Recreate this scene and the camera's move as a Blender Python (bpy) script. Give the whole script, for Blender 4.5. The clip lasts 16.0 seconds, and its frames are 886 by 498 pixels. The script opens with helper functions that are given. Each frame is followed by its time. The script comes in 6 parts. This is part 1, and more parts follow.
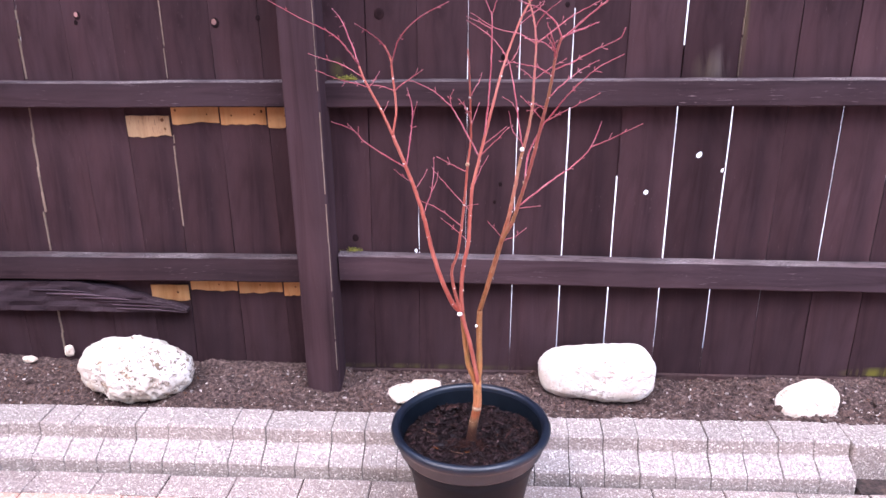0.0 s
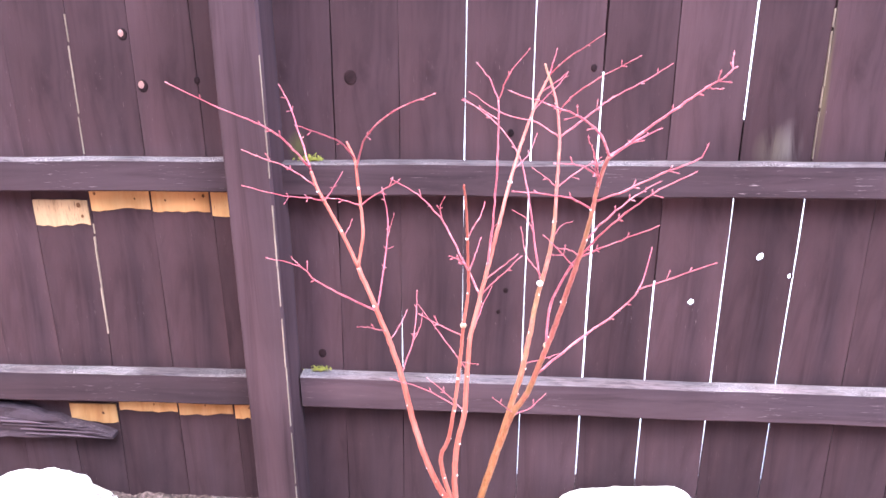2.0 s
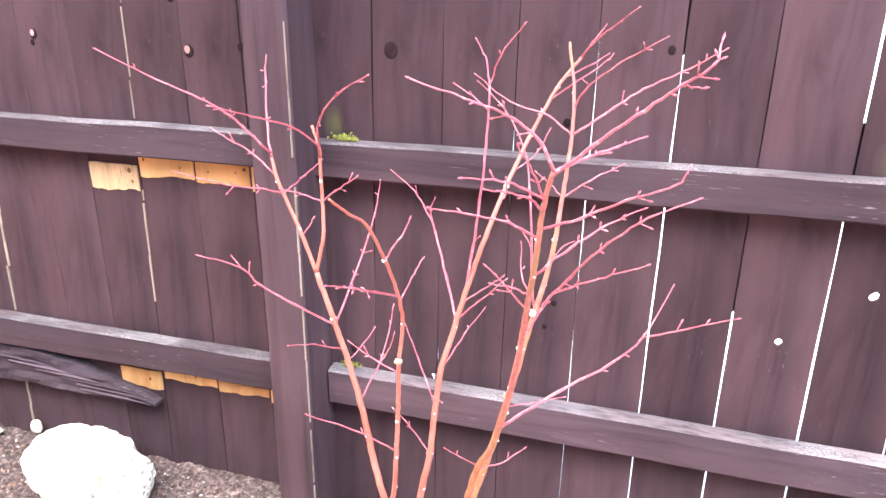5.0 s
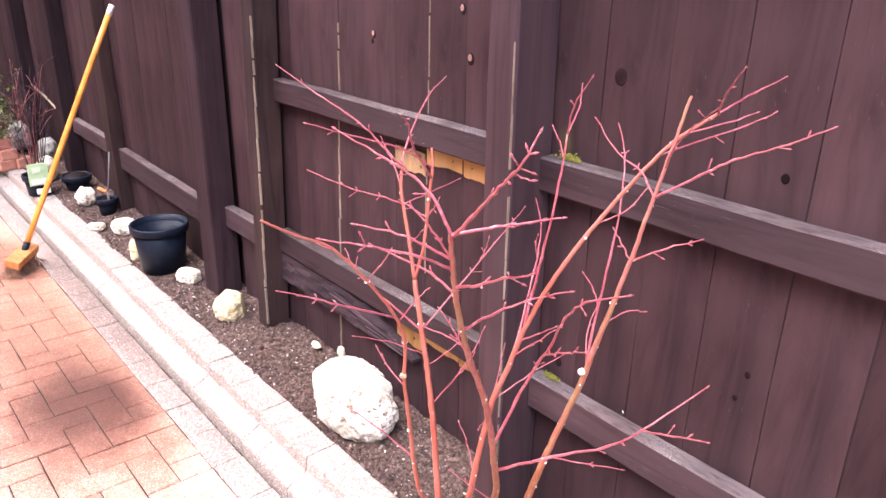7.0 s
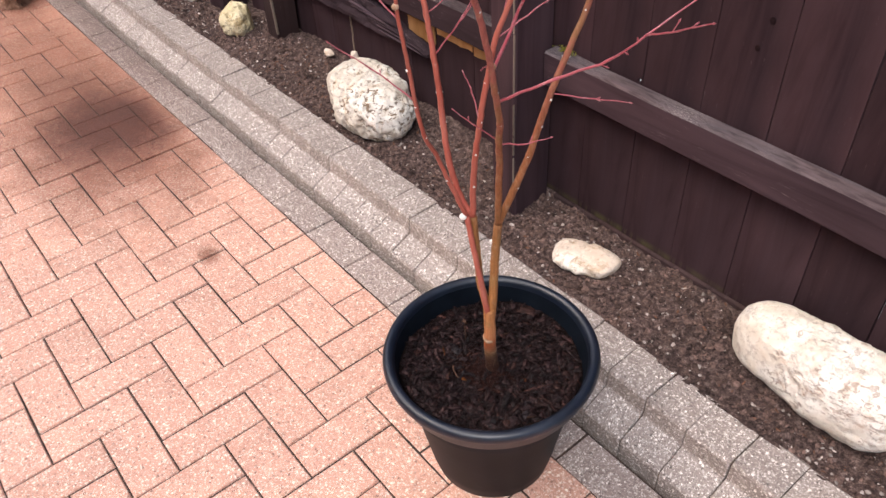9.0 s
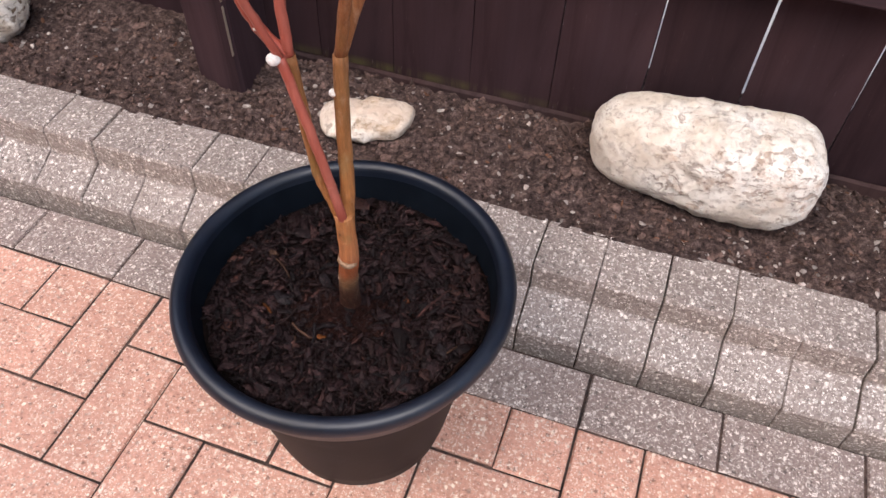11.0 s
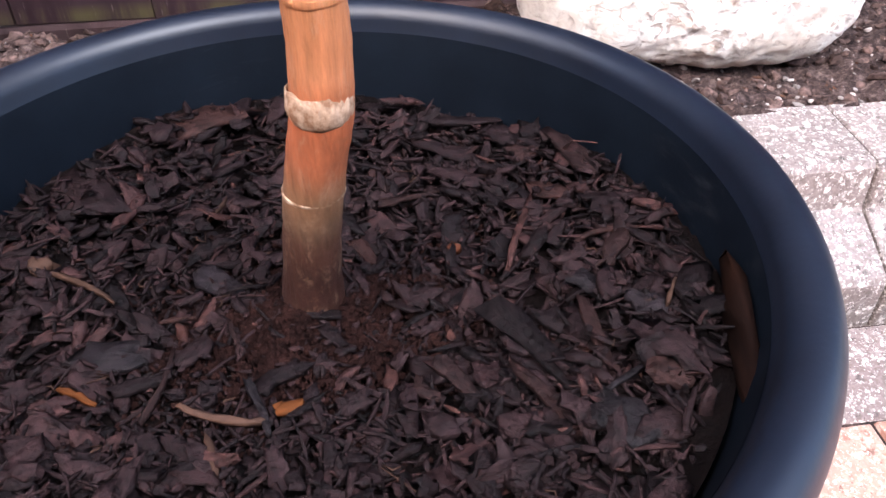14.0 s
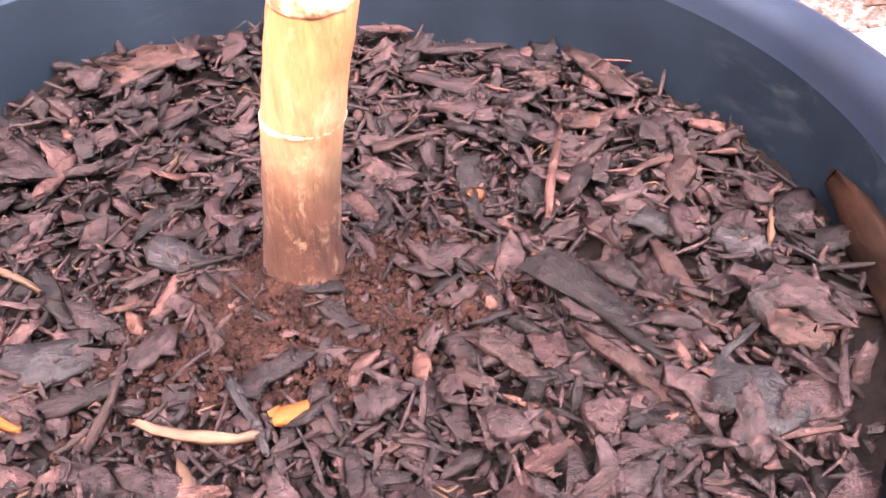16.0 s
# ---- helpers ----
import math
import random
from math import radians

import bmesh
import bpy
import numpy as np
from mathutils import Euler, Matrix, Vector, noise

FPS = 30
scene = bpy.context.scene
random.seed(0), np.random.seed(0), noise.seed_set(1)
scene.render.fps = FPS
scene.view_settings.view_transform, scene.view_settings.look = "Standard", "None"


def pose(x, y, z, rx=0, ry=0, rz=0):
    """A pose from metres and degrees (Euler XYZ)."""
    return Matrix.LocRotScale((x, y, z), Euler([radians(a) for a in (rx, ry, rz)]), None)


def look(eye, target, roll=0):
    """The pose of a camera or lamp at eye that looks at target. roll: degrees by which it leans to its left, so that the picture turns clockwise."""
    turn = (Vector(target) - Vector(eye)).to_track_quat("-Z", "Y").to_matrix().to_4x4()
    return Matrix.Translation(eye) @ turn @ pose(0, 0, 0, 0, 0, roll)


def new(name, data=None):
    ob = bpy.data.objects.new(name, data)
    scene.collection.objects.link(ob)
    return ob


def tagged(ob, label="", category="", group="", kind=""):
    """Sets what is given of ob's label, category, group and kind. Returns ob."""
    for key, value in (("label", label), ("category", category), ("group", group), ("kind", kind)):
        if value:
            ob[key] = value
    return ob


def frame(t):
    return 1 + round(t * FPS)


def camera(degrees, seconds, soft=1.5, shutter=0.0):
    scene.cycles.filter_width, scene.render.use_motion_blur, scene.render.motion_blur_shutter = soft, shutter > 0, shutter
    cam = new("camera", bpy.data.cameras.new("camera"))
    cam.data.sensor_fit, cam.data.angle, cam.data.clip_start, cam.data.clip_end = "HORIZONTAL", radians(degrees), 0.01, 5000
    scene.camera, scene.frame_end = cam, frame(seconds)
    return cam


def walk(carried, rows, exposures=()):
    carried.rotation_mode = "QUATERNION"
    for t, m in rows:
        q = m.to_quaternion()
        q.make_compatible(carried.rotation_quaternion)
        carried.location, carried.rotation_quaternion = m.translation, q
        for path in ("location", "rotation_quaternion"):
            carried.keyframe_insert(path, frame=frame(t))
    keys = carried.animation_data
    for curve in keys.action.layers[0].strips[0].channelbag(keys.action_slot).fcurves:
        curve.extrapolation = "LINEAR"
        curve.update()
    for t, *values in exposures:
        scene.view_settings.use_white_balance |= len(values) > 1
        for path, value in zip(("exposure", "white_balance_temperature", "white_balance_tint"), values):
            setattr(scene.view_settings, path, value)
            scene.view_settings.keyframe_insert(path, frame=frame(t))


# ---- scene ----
cam = camera(60.4, 16.0)
PATH = [
    (0, (0.3391, 0.1515, 1.3686), (0.214, 2.033, 0.703), -0.76),
    (0.5, (0.3331, 0.3215, 1.3991), (0.217, 2.213, 0.761), -0.75),
    (1, (0.3095, 0.4826, 1.4159), (0.267, 2.376, 0.773), -1.51),
    (1.5, (0.3200, 0.6040, 1.4234), (0.241, 2.500, 0.790), -1.01),
    (2, (0.3238, 0.7048, 1.4472), (0.205, 2.601, 0.821), -0.49),
    (2.5, (0.3039, 0.7556, 1.4436), (0.278, 2.652, 0.811), -0.24),
    (3, (0.2868, 0.7782, 1.4397), (0.243, 2.673, 0.797), -0.54),
    (3.2, (0.2880, 0.7854, 1.4433), (0.237, 2.676, 0.787), -0.46),
    (5.5, (0.6430, 1.0440, 1.4299), (-0.127, 2.740, 0.700), -0.00),
    (6, (0.7205, 1.1396, 1.4278), (-0.330, 2.650, 0.644), -0.55),
    (6.5, (0.8539, 1.1911, 1.4758), (-0.505, 2.460, 0.741), 1.27),
    (7, (0.9557, 1.1939, 1.5034), (-0.478, 2.384, 0.777), 0.83),
    (7.5, (1.0241, 1.1900, 1.4870), (-0.417, 2.349, 0.725), -0.82),
    (8, (1.0256, 1.2179, 1.4487), (-0.380, 2.272, 0.494), -2.24),
    (8.5, (1.0123, 1.2065, 1.4100), (-0.306, 2.151, 0.239), -3.57),
    (9, (1.0045, 1.2007, 1.3768), (-0.212, 2.101, 0.069), -4.06),
    (9.5, (0.9422, 1.2009, 1.3584), (-0.177, 2.128, -0.016), -2.91),
    (10, (0.8099, 1.2184, 1.2799), (-0.091, 2.243, -0.183), -3.04),
    (10.2, (0.7542, 1.2254, 1.2377), (-0.014, 2.319, -0.250), -1.05),
    (12.3, (0.4020, 1.5246, 0.6531), (0.290, 2.905, -0.790), -2.57),
    (12.5, (0.3843, 1.5295, 0.6252), (0.328, 2.948, -0.784), -2.45),
    (13, (0.3430, 1.5373, 0.5609), (0.390, 3.012, -0.789), -1.53),
    (13.5, (0.3303, 1.5587, 0.5230), (0.480, 3.050, -0.801), -0.43),
    (14, (0.3201, 1.5792, 0.4928), (0.509, 3.086, -0.809), -0.34),
    (14.5, (0.3151, 1.6144, 0.4704), (0.567, 3.122, -0.820), -0.41),
    (15, (0.3149, 1.6301, 0.4551), (0.600, 3.123, -0.845), -0.24),
    (15.5, (0.3071, 1.6326, 0.4457), (0.599, 3.101, -0.880), -0.51),
    (16, (0.3020, 1.6309, 0.4376), (0.599, 3.080, -0.909), -1.09),
]
EXPOSURES = [(0, 1.85, 5500, 23), (0.5, 2.35, 5500, 22), (1, 2.6, 5550, 21), (1.5, 2.9, 5450, 20), (2.5, 3.2, 5120, 3), (3.2, 3.34, 4900, -7), (5.5, 3.10, 5850, 9), (6.5, 2.54, 6250, 19), (7.5, 2.28, 6250, 17), (8.5, 1.38, 6500, 12), (9.5, 1.05, 6450, 12), (10.2, 0.85, 6400, 13), (12.3, 1.1, 6050, 14), (13, 1.22, 5650, 13), (13.5, 1.55, 5650, 13), (14.5, 2.72, 6050, 18), (15, 3.4, 6250, 19), (15.5, 3.85, 6400, 20), (16, 4.75, 6550, 19)]
walk(cam, [(t, look(eye, target, roll)) for t, eye, target, roll in PATH], EXPOSURES)

# ---- world, sun, exposure ----
world = bpy.data.worlds.new("overcast_sky")
scene.world = world
world.use_nodes = True
wn = world.node_tree.nodes
sky = wn.new("ShaderNodeTexSky")
sky.sky_type, sky.sun_disc = "NISHITA", False
sky.sun_elevation, sky.sun_rotation = radians(54), radians(222)
sky.air_density, sky.dust_density, sky.ozone_density = 1.0, 4.0, 1.0
world.node_tree.links.new(sky.outputs[0], wn["Background"].inputs[0])
wn["Background"].inputs[1].default_value = 0.13
sun = new("sun", bpy.data.lights.new("sun", "SUN"))
sun.data.energy, sun.data.angle, sun.data.color = 1.2, radians(30), (1.0, 0.95, 0.9)
sun.matrix_world = look((0, 0, 0), (-0.43, 0.48, -0.9))


# ---- materials ----
def material(name, rough=0.7, metal=0.0):
    m = bpy.data.materials.new(name)
    m.use_nodes = True
    b = m.node_tree.nodes["Principled BSDF"]
    b.inputs["Roughness"].default_value, b.inputs["Metallic"].default_value = rough, metal
    return m, m.node_tree, b


def node(tree, kind, **inputs):
    n = tree.nodes.new(kind)
    for key, value in inputs.items():
        n.inputs[key.replace("_", " ")].default_value = value
    return n


def coords(tree, scale=(1, 1, 1), source="Object"):
    t = tree.nodes.new("ShaderNodeTexCoord")
    mp = tree.nodes.new("ShaderNodeMapping")
    mp.inputs["Scale"].default_value = scale
    tree.links.new(t.outputs[source], mp.inputs[0])
    return mp.outputs[0]


def world_coords(tree, scale=(1, 1, 1)):
    g = tree.nodes.new("ShaderNodeNewGeometry")
    mp = tree.nodes.new("ShaderNodeMapping")
    mp.inputs["Scale"].default_value = scale
    tree.links.new(g.outputs["Position"], mp.inputs[0])
    return mp.outputs[0]


def noise_tex(tree, vec, scale, detail=4.0, rough=0.55, distortion=0.0):
    n = node(tree, "ShaderNodeTexNoise", Scale=scale, Detail=detail, Roughness=rough, Distortion=distortion)
    tree.links.new(vec, n.inputs["Vector"])
    return n.outputs["Fac"]


def voronoi(tree, vec, scale, feature="F1", out="Distance", randomness=1.0):
    n = node(tree, "ShaderNodeTexVoronoi", Scale=scale)
    n.feature = feature
    n.inputs["Randomness"].default_value = randomness
    tree.links.new(vec, n.inputs["Vector"])
    return n.outputs[out]


def ramp(tree, fac, *stops):
    n = tree.nodes.new("ShaderNodeValToRGB")
    while len(n.color_ramp.elements) < len(stops):
        n.color_ramp.elements.new(0.5)
    for e, (pos, col) in zip(n.color_ramp.elements, stops):
        e.position = pos
        e.color = (*col, 1) if len(col) == 3 else (col[0], col[0], col[0], 1)
    tree.links.new(fac, n.inputs[0])
    return n.outputs[0]


def mix(tree, fac, a, b, blend="MIX"):
    n = tree.nodes.new("ShaderNodeMix")
    n.data_type, n.blend_type = "RGBA", blend
    for sock, v in ((n.inputs[0], fac), (n.inputs[6], a), (n.inputs[7], b)):
        if hasattr(v, "is_output"):
            tree.links.new(v, sock)
        elif isinstance(v, (int, float)):
            sock.default_value = v
        else:
            sock.default_value = (*v, 1)
    return n.outputs[2]


def random_shade(tree, colour, low=0.8, high=1.2, island=False):
    if island:
        r = tree.nodes.new("ShaderNodeNewGeometry").outputs["Random Per Island"]
    else:
        r = tree.nodes.new("ShaderNodeObjectInfo").outputs["Random"]
    return mix(tree, 1.0, colour, ramp(tree, r, (0, (low,)), (1, (high,))), "MULTIPLY")


def bump(tree, bsdf, height, strength=0.3, distance=0.002, under=None):
    n = node(tree, "ShaderNodeBump", Strength=strength, Distance=distance)
    tree.links.new(height, n.inputs["Height"])
    if under is not None:
        tree.links.new(under, n.inputs["Normal"])
    tree.links.new(n.outputs[0], bsdf.inputs["Normal"])
    return n.outputs[0]


def patch(tree, colour, centre, size, tint, amount, grain):
    """A worn or mossy patch with a soft, streaky edge, at a place of its own."""
    g = tree.nodes.new("ShaderNodeNewGeometry")
    mp = tree.nodes.new("ShaderNodeMapping")
    mp.vector_type = "TEXTURE"
    mp.inputs["Location"].default_value = centre
    mp.inputs["Scale"].default_value = size
    tree.links.new(g.outputs["Position"], mp.inputs[0])
    ln = tree.nodes.new("ShaderNodeVectorMath")
    ln.operation = "LENGTH"
    tree.links.new(mp.outputs[0], ln.inputs[0])
    mask = ramp(tree, ln.outputs["Value"], (0.2, (amount,)), (1.0, (0,)))
    mask = mix(tree, 1.0, mask, ramp(tree, grain, (0.42, (0,)), (0.62, (1,))), "MULTIPLY")
    return mix(tree, mask, colour, tint)


def fence_material(name, grain, dark, light, worn, worn_from=0.62, rough=0.76, gloss=0.05, blots=()):
    """Stained softwood: long grain streaks, knots, worn grey flecks."""
    m, t, b = material(name, rough)
    v = coords(t, grain)
    streak = noise_tex(t, v, 3.2, 6.0, 0.62, 0.8)
    fine = noise_tex(t, coords(t, tuple(g * 6 for g in grain)), 10.0, 3.0)
    cloud = noise_tex(t, world_coords(t), 3.0, 3.0)
    col = ramp(t, streak, (0.22, dark), (0.50, tuple((a + 1.15 * c) / 2 for a, c in zip(dark, light))), (0.82, light))
    soft = noise_tex(t, coords(t, tuple(g * 0.35 for g in grain)), 2.2, 3.0, 0.5, 0.4)
    col = mix(t, 0.8, col, ramp(t, soft, (0.30, (0.72, 0.77, 0.84)), (0.5, (0.99, 0.97, 0.99)), (0.72, (1.28, 1.15, 1.15))), "MULTIPLY")
    col = mix(t, 0.55, col, ramp(t, cloud, (0.3, (0.55,)), (0.75, (1.25,))), "MULTIPLY")
    col = random_shade(t, col, 0.76, 1.24)
    flecks = noise_tex(t, coords(t, tuple(g * 2.2 for g in grain)), 14.0, 5.0, 0.7)
    wear = mix(t, 1.0, ramp(t, flecks, (worn_from, (0,)), (worn_from + 0.12, (1,))), ramp(t, noise_tex(t, world_coords(t), 5.0, 2.0), (0.45, (0,)), (0.7, (1,))), "MULTIPLY")
    col = mix(t, wear, col, worn)
    for centre, size, tint, amount in blots:
        col = patch(t, col, centre, size, tint, amount, streak)
    t.links.new(col, b.inputs["Base Color"])
    b.inputs["Specular IOR Level"].default_value = gloss
    n1 = bump(t, b, streak, 0.22, 0.002)
    n2 = bump(t, b, fine, 0.15, 0.0008, n1)
    saw = noise_tex(t, coords(t, tuple(22.0 if g < 1 else 1.4 for g in grain)), 9.0, 3.0, 0.6)
    bump(t, b, saw, 0.12, 0.001, n2)
    return m


def speckled(name, base_lo, base_hi, speck, island=False, wet=0.55):
    """Concrete paving with pale aggregate showing."""
    m, t, b = material(name, wet)
    v = world_coords(t)
    fine = noise_tex(t, v, 170.0, 5.0, 0.7)
    stain = noise_tex(t, v, 6.0, 5.0, 0.6)
    col = ramp(t, fine, (0.3, base_lo), (0.7, base_hi))
    col = mix(t, 0.7, col, ramp(t, stain, (0.3, (0.80,)), (0.7, (1.12,))), "MULTIPLY")
    col = random_shade(t, col, 0.94, 1.07, island)
    vv = world_coords(t)
    wob = node(t, "ShaderNodeTexNoise", Scale=420.0, Detail=2.0)
    t.links.new(vv, wob.inputs["Vector"])
    v = mix(t, 0.0035, vv, wob.outputs["Color"], "LINEAR_LIGHT")
    for scale, lo, hi in ((118.0, 0.64, 0.97), (215.0, 0.46, 0.92), (430.0, 0.52, 0.9)):
        d = voronoi(t, v, scale)
        sep = t.nodes.new("ShaderNodeSeparateColor")
        t.links.new(voronoi(t, v, scale, out="Color"), sep.inputs[0])
        grain = ramp(t, d, (0.26, (1,)), (0.46, (0,)))
        col = mix(t, mix(t, 1.0, grain, ramp(t, sep.outputs[1], (0.62, (0,)), (0.95, (0.75,))), "MULTIPLY"), col, tuple(q * 0.28 for q in base_lo))
        col = mix(t, mix(t, 1.0, grain, ramp(t, sep.outputs[0], (lo, (0,)), (hi, (0.95,))), "MULTIPLY"), col, speck)
    t.links.new(col, b.inputs["Base Color"])
    n1 = bump(t, b, fine, 0.5, 0.002)
    bump(t, b, d, 0.25, 0.0012, n1)
    return m, t, b, col


M_BOARD = fence_material("stained_board", (7, 7, 0.9), (0.0245, 0.0135, 0.0150), (0.0560, 0.0326, 0.0358), (0.16, 0.12, 0.12), 0.625, blots=(
    ((0.985, 2.42, 1.125), (0.035, 0.1, 0.07), (0.22, 0.19, 0.18), 0.25), ((0.955, 2.42, 1.12), (0.05, 0.1, 0.06), (0.09, 0.07, 0.05), 0.5), ((1.62, 2.42, 0.15), (0.16, 0.1, 0.026), (0.16, 0.15, 0.025), 0.9),
    ((0.1, 2.42, 0.145), (0.5, 0.1, 0.014), (0.10, 0.095, 0.03), 0.45), ((-0.115, 2.42, 1.125), (0.03, 0.1, 0.04), (0.12, 0.12, 0.03), 0.4), ((1.048, 2.42, 1.25), (0.010, 0.1, 0.2), (0.10, 0.085, 0.03), 0.6)))
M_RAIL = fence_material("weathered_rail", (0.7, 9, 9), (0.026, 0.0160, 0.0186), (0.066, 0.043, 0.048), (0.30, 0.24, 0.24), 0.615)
# worn rail top; its base colour is also lightened as if lit from above
M_RAILTOP = fence_material("worn_skylit_rail_top", (6, 30, 30), (0.030, 0.021, 0.022), (0.13, 0.102, 0.104), (0.40, 0.345, 0.34), 0.50)
M_POST = fence_material("stained_post", (9, 9, 0.5), (0.031, 0.0178, 0.0200), (0.070, 0.043, 0.048), (0.20, 0.16, 0.16), 0.68)
M_DARKPOST = fence_material("dark_stained_post", (9, 9, 0.5), (0.016, 0.0092, 0.0108), (0.040, 0.0245, 0.0285), (0.16, 0.13, 0.13), 0.68)
M_OLDPOST = fence_material("mossy_post", (9, 9, 0.5), (0.024, 0.0145, 0.0145), (0.060, 0.038, 0.036), (0.20, 0.17, 0.12), 0.64)
M_KNOT = fence_material("dark_knot", (9, 9, 9), (0.006, 0.0035, 0.004), (0.022, 0.012, 0.013), (0.03, 0.02, 0.02), 0.7)
M_PINKKNOT = fence_material("pink_knot", (9, 9, 9), (0.20, 0.105, 0.09), (0.42, 0.25, 0.22), (0.10, 0.055, 0.05), 0.6)
M_NAILHOLE = fence_material("brown_knot", (9, 9, 9), (0.06, 0.030, 0.014), (0.18, 0.09, 0.04), (0.05, 0.03, 0.02), 0.6)
M_GREYWOOD = fence_material("grey_splintered_wood", (1.2, 12, 12), (0.022, 0.015, 0.018), (0.072, 0.050, 0.058), (0.20, 0.16, 0.165), 0.56)
M_BAREWOOD = fence_material("bare_pine", (8, 8, 1.2), (0.32, 0.15, 0.05), (0.55, 0.33, 0.14), (0.10, 0.06, 0.04), 0.6)

M_PALEWOOD = fence_material("bare_pale_pine", (8, 8, 1.2), (0.26, 0.165, 0.085), (0.46, 0.32, 0.18), (0.10, 0.06, 0.04), 0.54)
M_RED, _t, _b, _c = speckled("red_paver", (0.455, 0.222, 0.158), (0.69, 0.385, 0.288), (0.90, 0.78, 0.66))
v = world_coords(_t)
# an old dark oil stain on the red paving and a small brown blot
def blot(tree, colour, centre, size, tint):
    g = tree.nodes.new("ShaderNodeNewGeometry")
    mp = tree.nodes.new("ShaderNodeMapping")
    mp.vector_type = "TEXTURE"
    mp.inputs["Location"].default_value = centre
    mp.inputs["Scale"].default_value = size
    tree.links.new(g.outputs["Position"], mp.inputs[0])
    nz = tree.nodes.new("ShaderNodeTexNoise")
    nz.inputs["Scale"].default_value = 2.6
    nz.inputs["Detail"].default_value = 9
    nz.inputs["Roughness"].default_value = 0.68
    tree.links.new(mp.outputs[0], nz.inputs["Vector"])
    add = tree.nodes.new("ShaderNodeMix")
    add.data_type, add.blend_type = "RGBA", "LINEAR_LIGHT"
    add.inputs[0].default_value = 0.6
    tree.links.new(mp.outputs[0], add.inputs[6])
    tree.links.new(nz.outputs["Color"], add.inputs[7])
    ln = tree.nodes.new("ShaderNodeVectorMath")
    ln.operation = "LENGTH"
    tree.links.new(add.outputs[2], ln.inputs[0])
    return mix(tree, ramp(tree, ln.outputs["Value"], (0.40, (0.92,)), (1.05, (0,))), colour, mix(tree, 1.0, colour, tint, "MULTIPLY"))


_c = blot(_t, _c, (-1.52, 1.66, 0), (0.66, 0.40, 1), (0.43, 0.325, 0.28))
_c = blot(_t, _c, (-1.58, 1.70, 0), (0.34, 0.27, 1), (0.42, 0.32, 0.30))
_c = blot(_t, _c, (-2.2, 1.70, 0), (0.9, 0.3, 1), (0.62, 0.55, 0.52))
_c = blot(_t, _c, (-3.2, 1.75, 0), (0.5, 0.3, 1), (0.6, 0.5, 0.46))
_c = blot(_t, _c, (-2.6, 1.60, 0), (1.9, 0.75, 1), (0.74, 0.63, 0.56))
_c = blot(_t, _c, (-0.703, 1.646, 0), (0.055, 0.036, 1), (0.45, 0.33, 0.28))
_t.links.new(_c, _b.inputs["Base Color"])
M_GREY, _t, _b, _c = speckled("grey_paver", (0.176, 0.128, 0.112), (0.34, 0.265, 0.236), (0.88, 0.80, 0.73))
_c = blot(_t, _c, (-2.4, 1.97, 0), (1.5, 0.10, 1), (0.6, 0.54, 0.52))
_t.links.new(_c, _b.inputs["Base Color"])
M_KERB, _t, _b, _c = speckled("kerb_concrete", (0.172, 0.136, 0.120), (0.345, 0.285, 0.254), (0.88, 0.81, 0.75))

M_JOINT, t, b = material("joint_sand", 0.95)
col = ramp(t, noise_tex(t, world_coords(t), 90.0), (0.3, (0.014, 0.009, 0.008)), (0.7, (0.075, 0.046, 0.036)))
t.links.new(mix(t, 0.8, col, ramp(t, noise_tex(t, world_coords(t), 9.0, 3.0), (0.38, (0.5,)), (0.62, (2.0,))), "MULTIPLY"), b.inputs["Base Color"])
bump(t, b, noise_tex(t, world_coords(t), 400.0, 4.0), 0.8, 0.002)

M_SOIL, t, b = material("damp_soil", 0.92)
b.inputs["Specular IOR Level"].default_value = 0.15
v = world_coords(t)
crumbs = noise_tex(t, v, 75.0, 10.0, 0.78)
col = ramp(t, crumbs, (0.36, (0.012, 0.0078, 0.0070)), (0.52, (0.105, 0.069, 0.061)), (0.70, (0.36, 0.265, 0.225)))
col = mix(t, 0.6, col, ramp(t, noise_tex(t, v, 5.0, 3.0), (0.3, (0.6,)), (0.7, (1.2,))), "MULTIPLY")
t.links.new(col, b.inputs["Base Color"])
n1 = bump(t, b, crumbs, 1.0, 0.009)
bump(t, b, noise_tex(t, v, 380.0, 5.0, 0.7), 0.7, 0.002, n1)

M_CLOD, t, b = material("soil_clod", 0.95)
b.inputs["Specular IOR Level"].default_value = 0.15
col = ramp(t, noise_tex(t, world_coords(t), 160.0, 5.0), (0.3, (0.034, 0.0215, 0.0185)), (0.75, (0.175, 0.113, 0.094)))
t.links.new(random_shade(t, col, 0.5, 1.45, True), b.inputs["Base Color"])
M_PEBBLE, t, b = material("pale_pebble", 0.8)
col = ramp(t, noise_tex(t, world_coords(t), 120.0, 4.0), (0.3, (0.24, 0.19, 0.165)), (0.75, (0.46, 0.41, 0.37)))
t.links.new(random_shade(t, col, 0.5, 1.4, True), b.inputs["Base Color"])


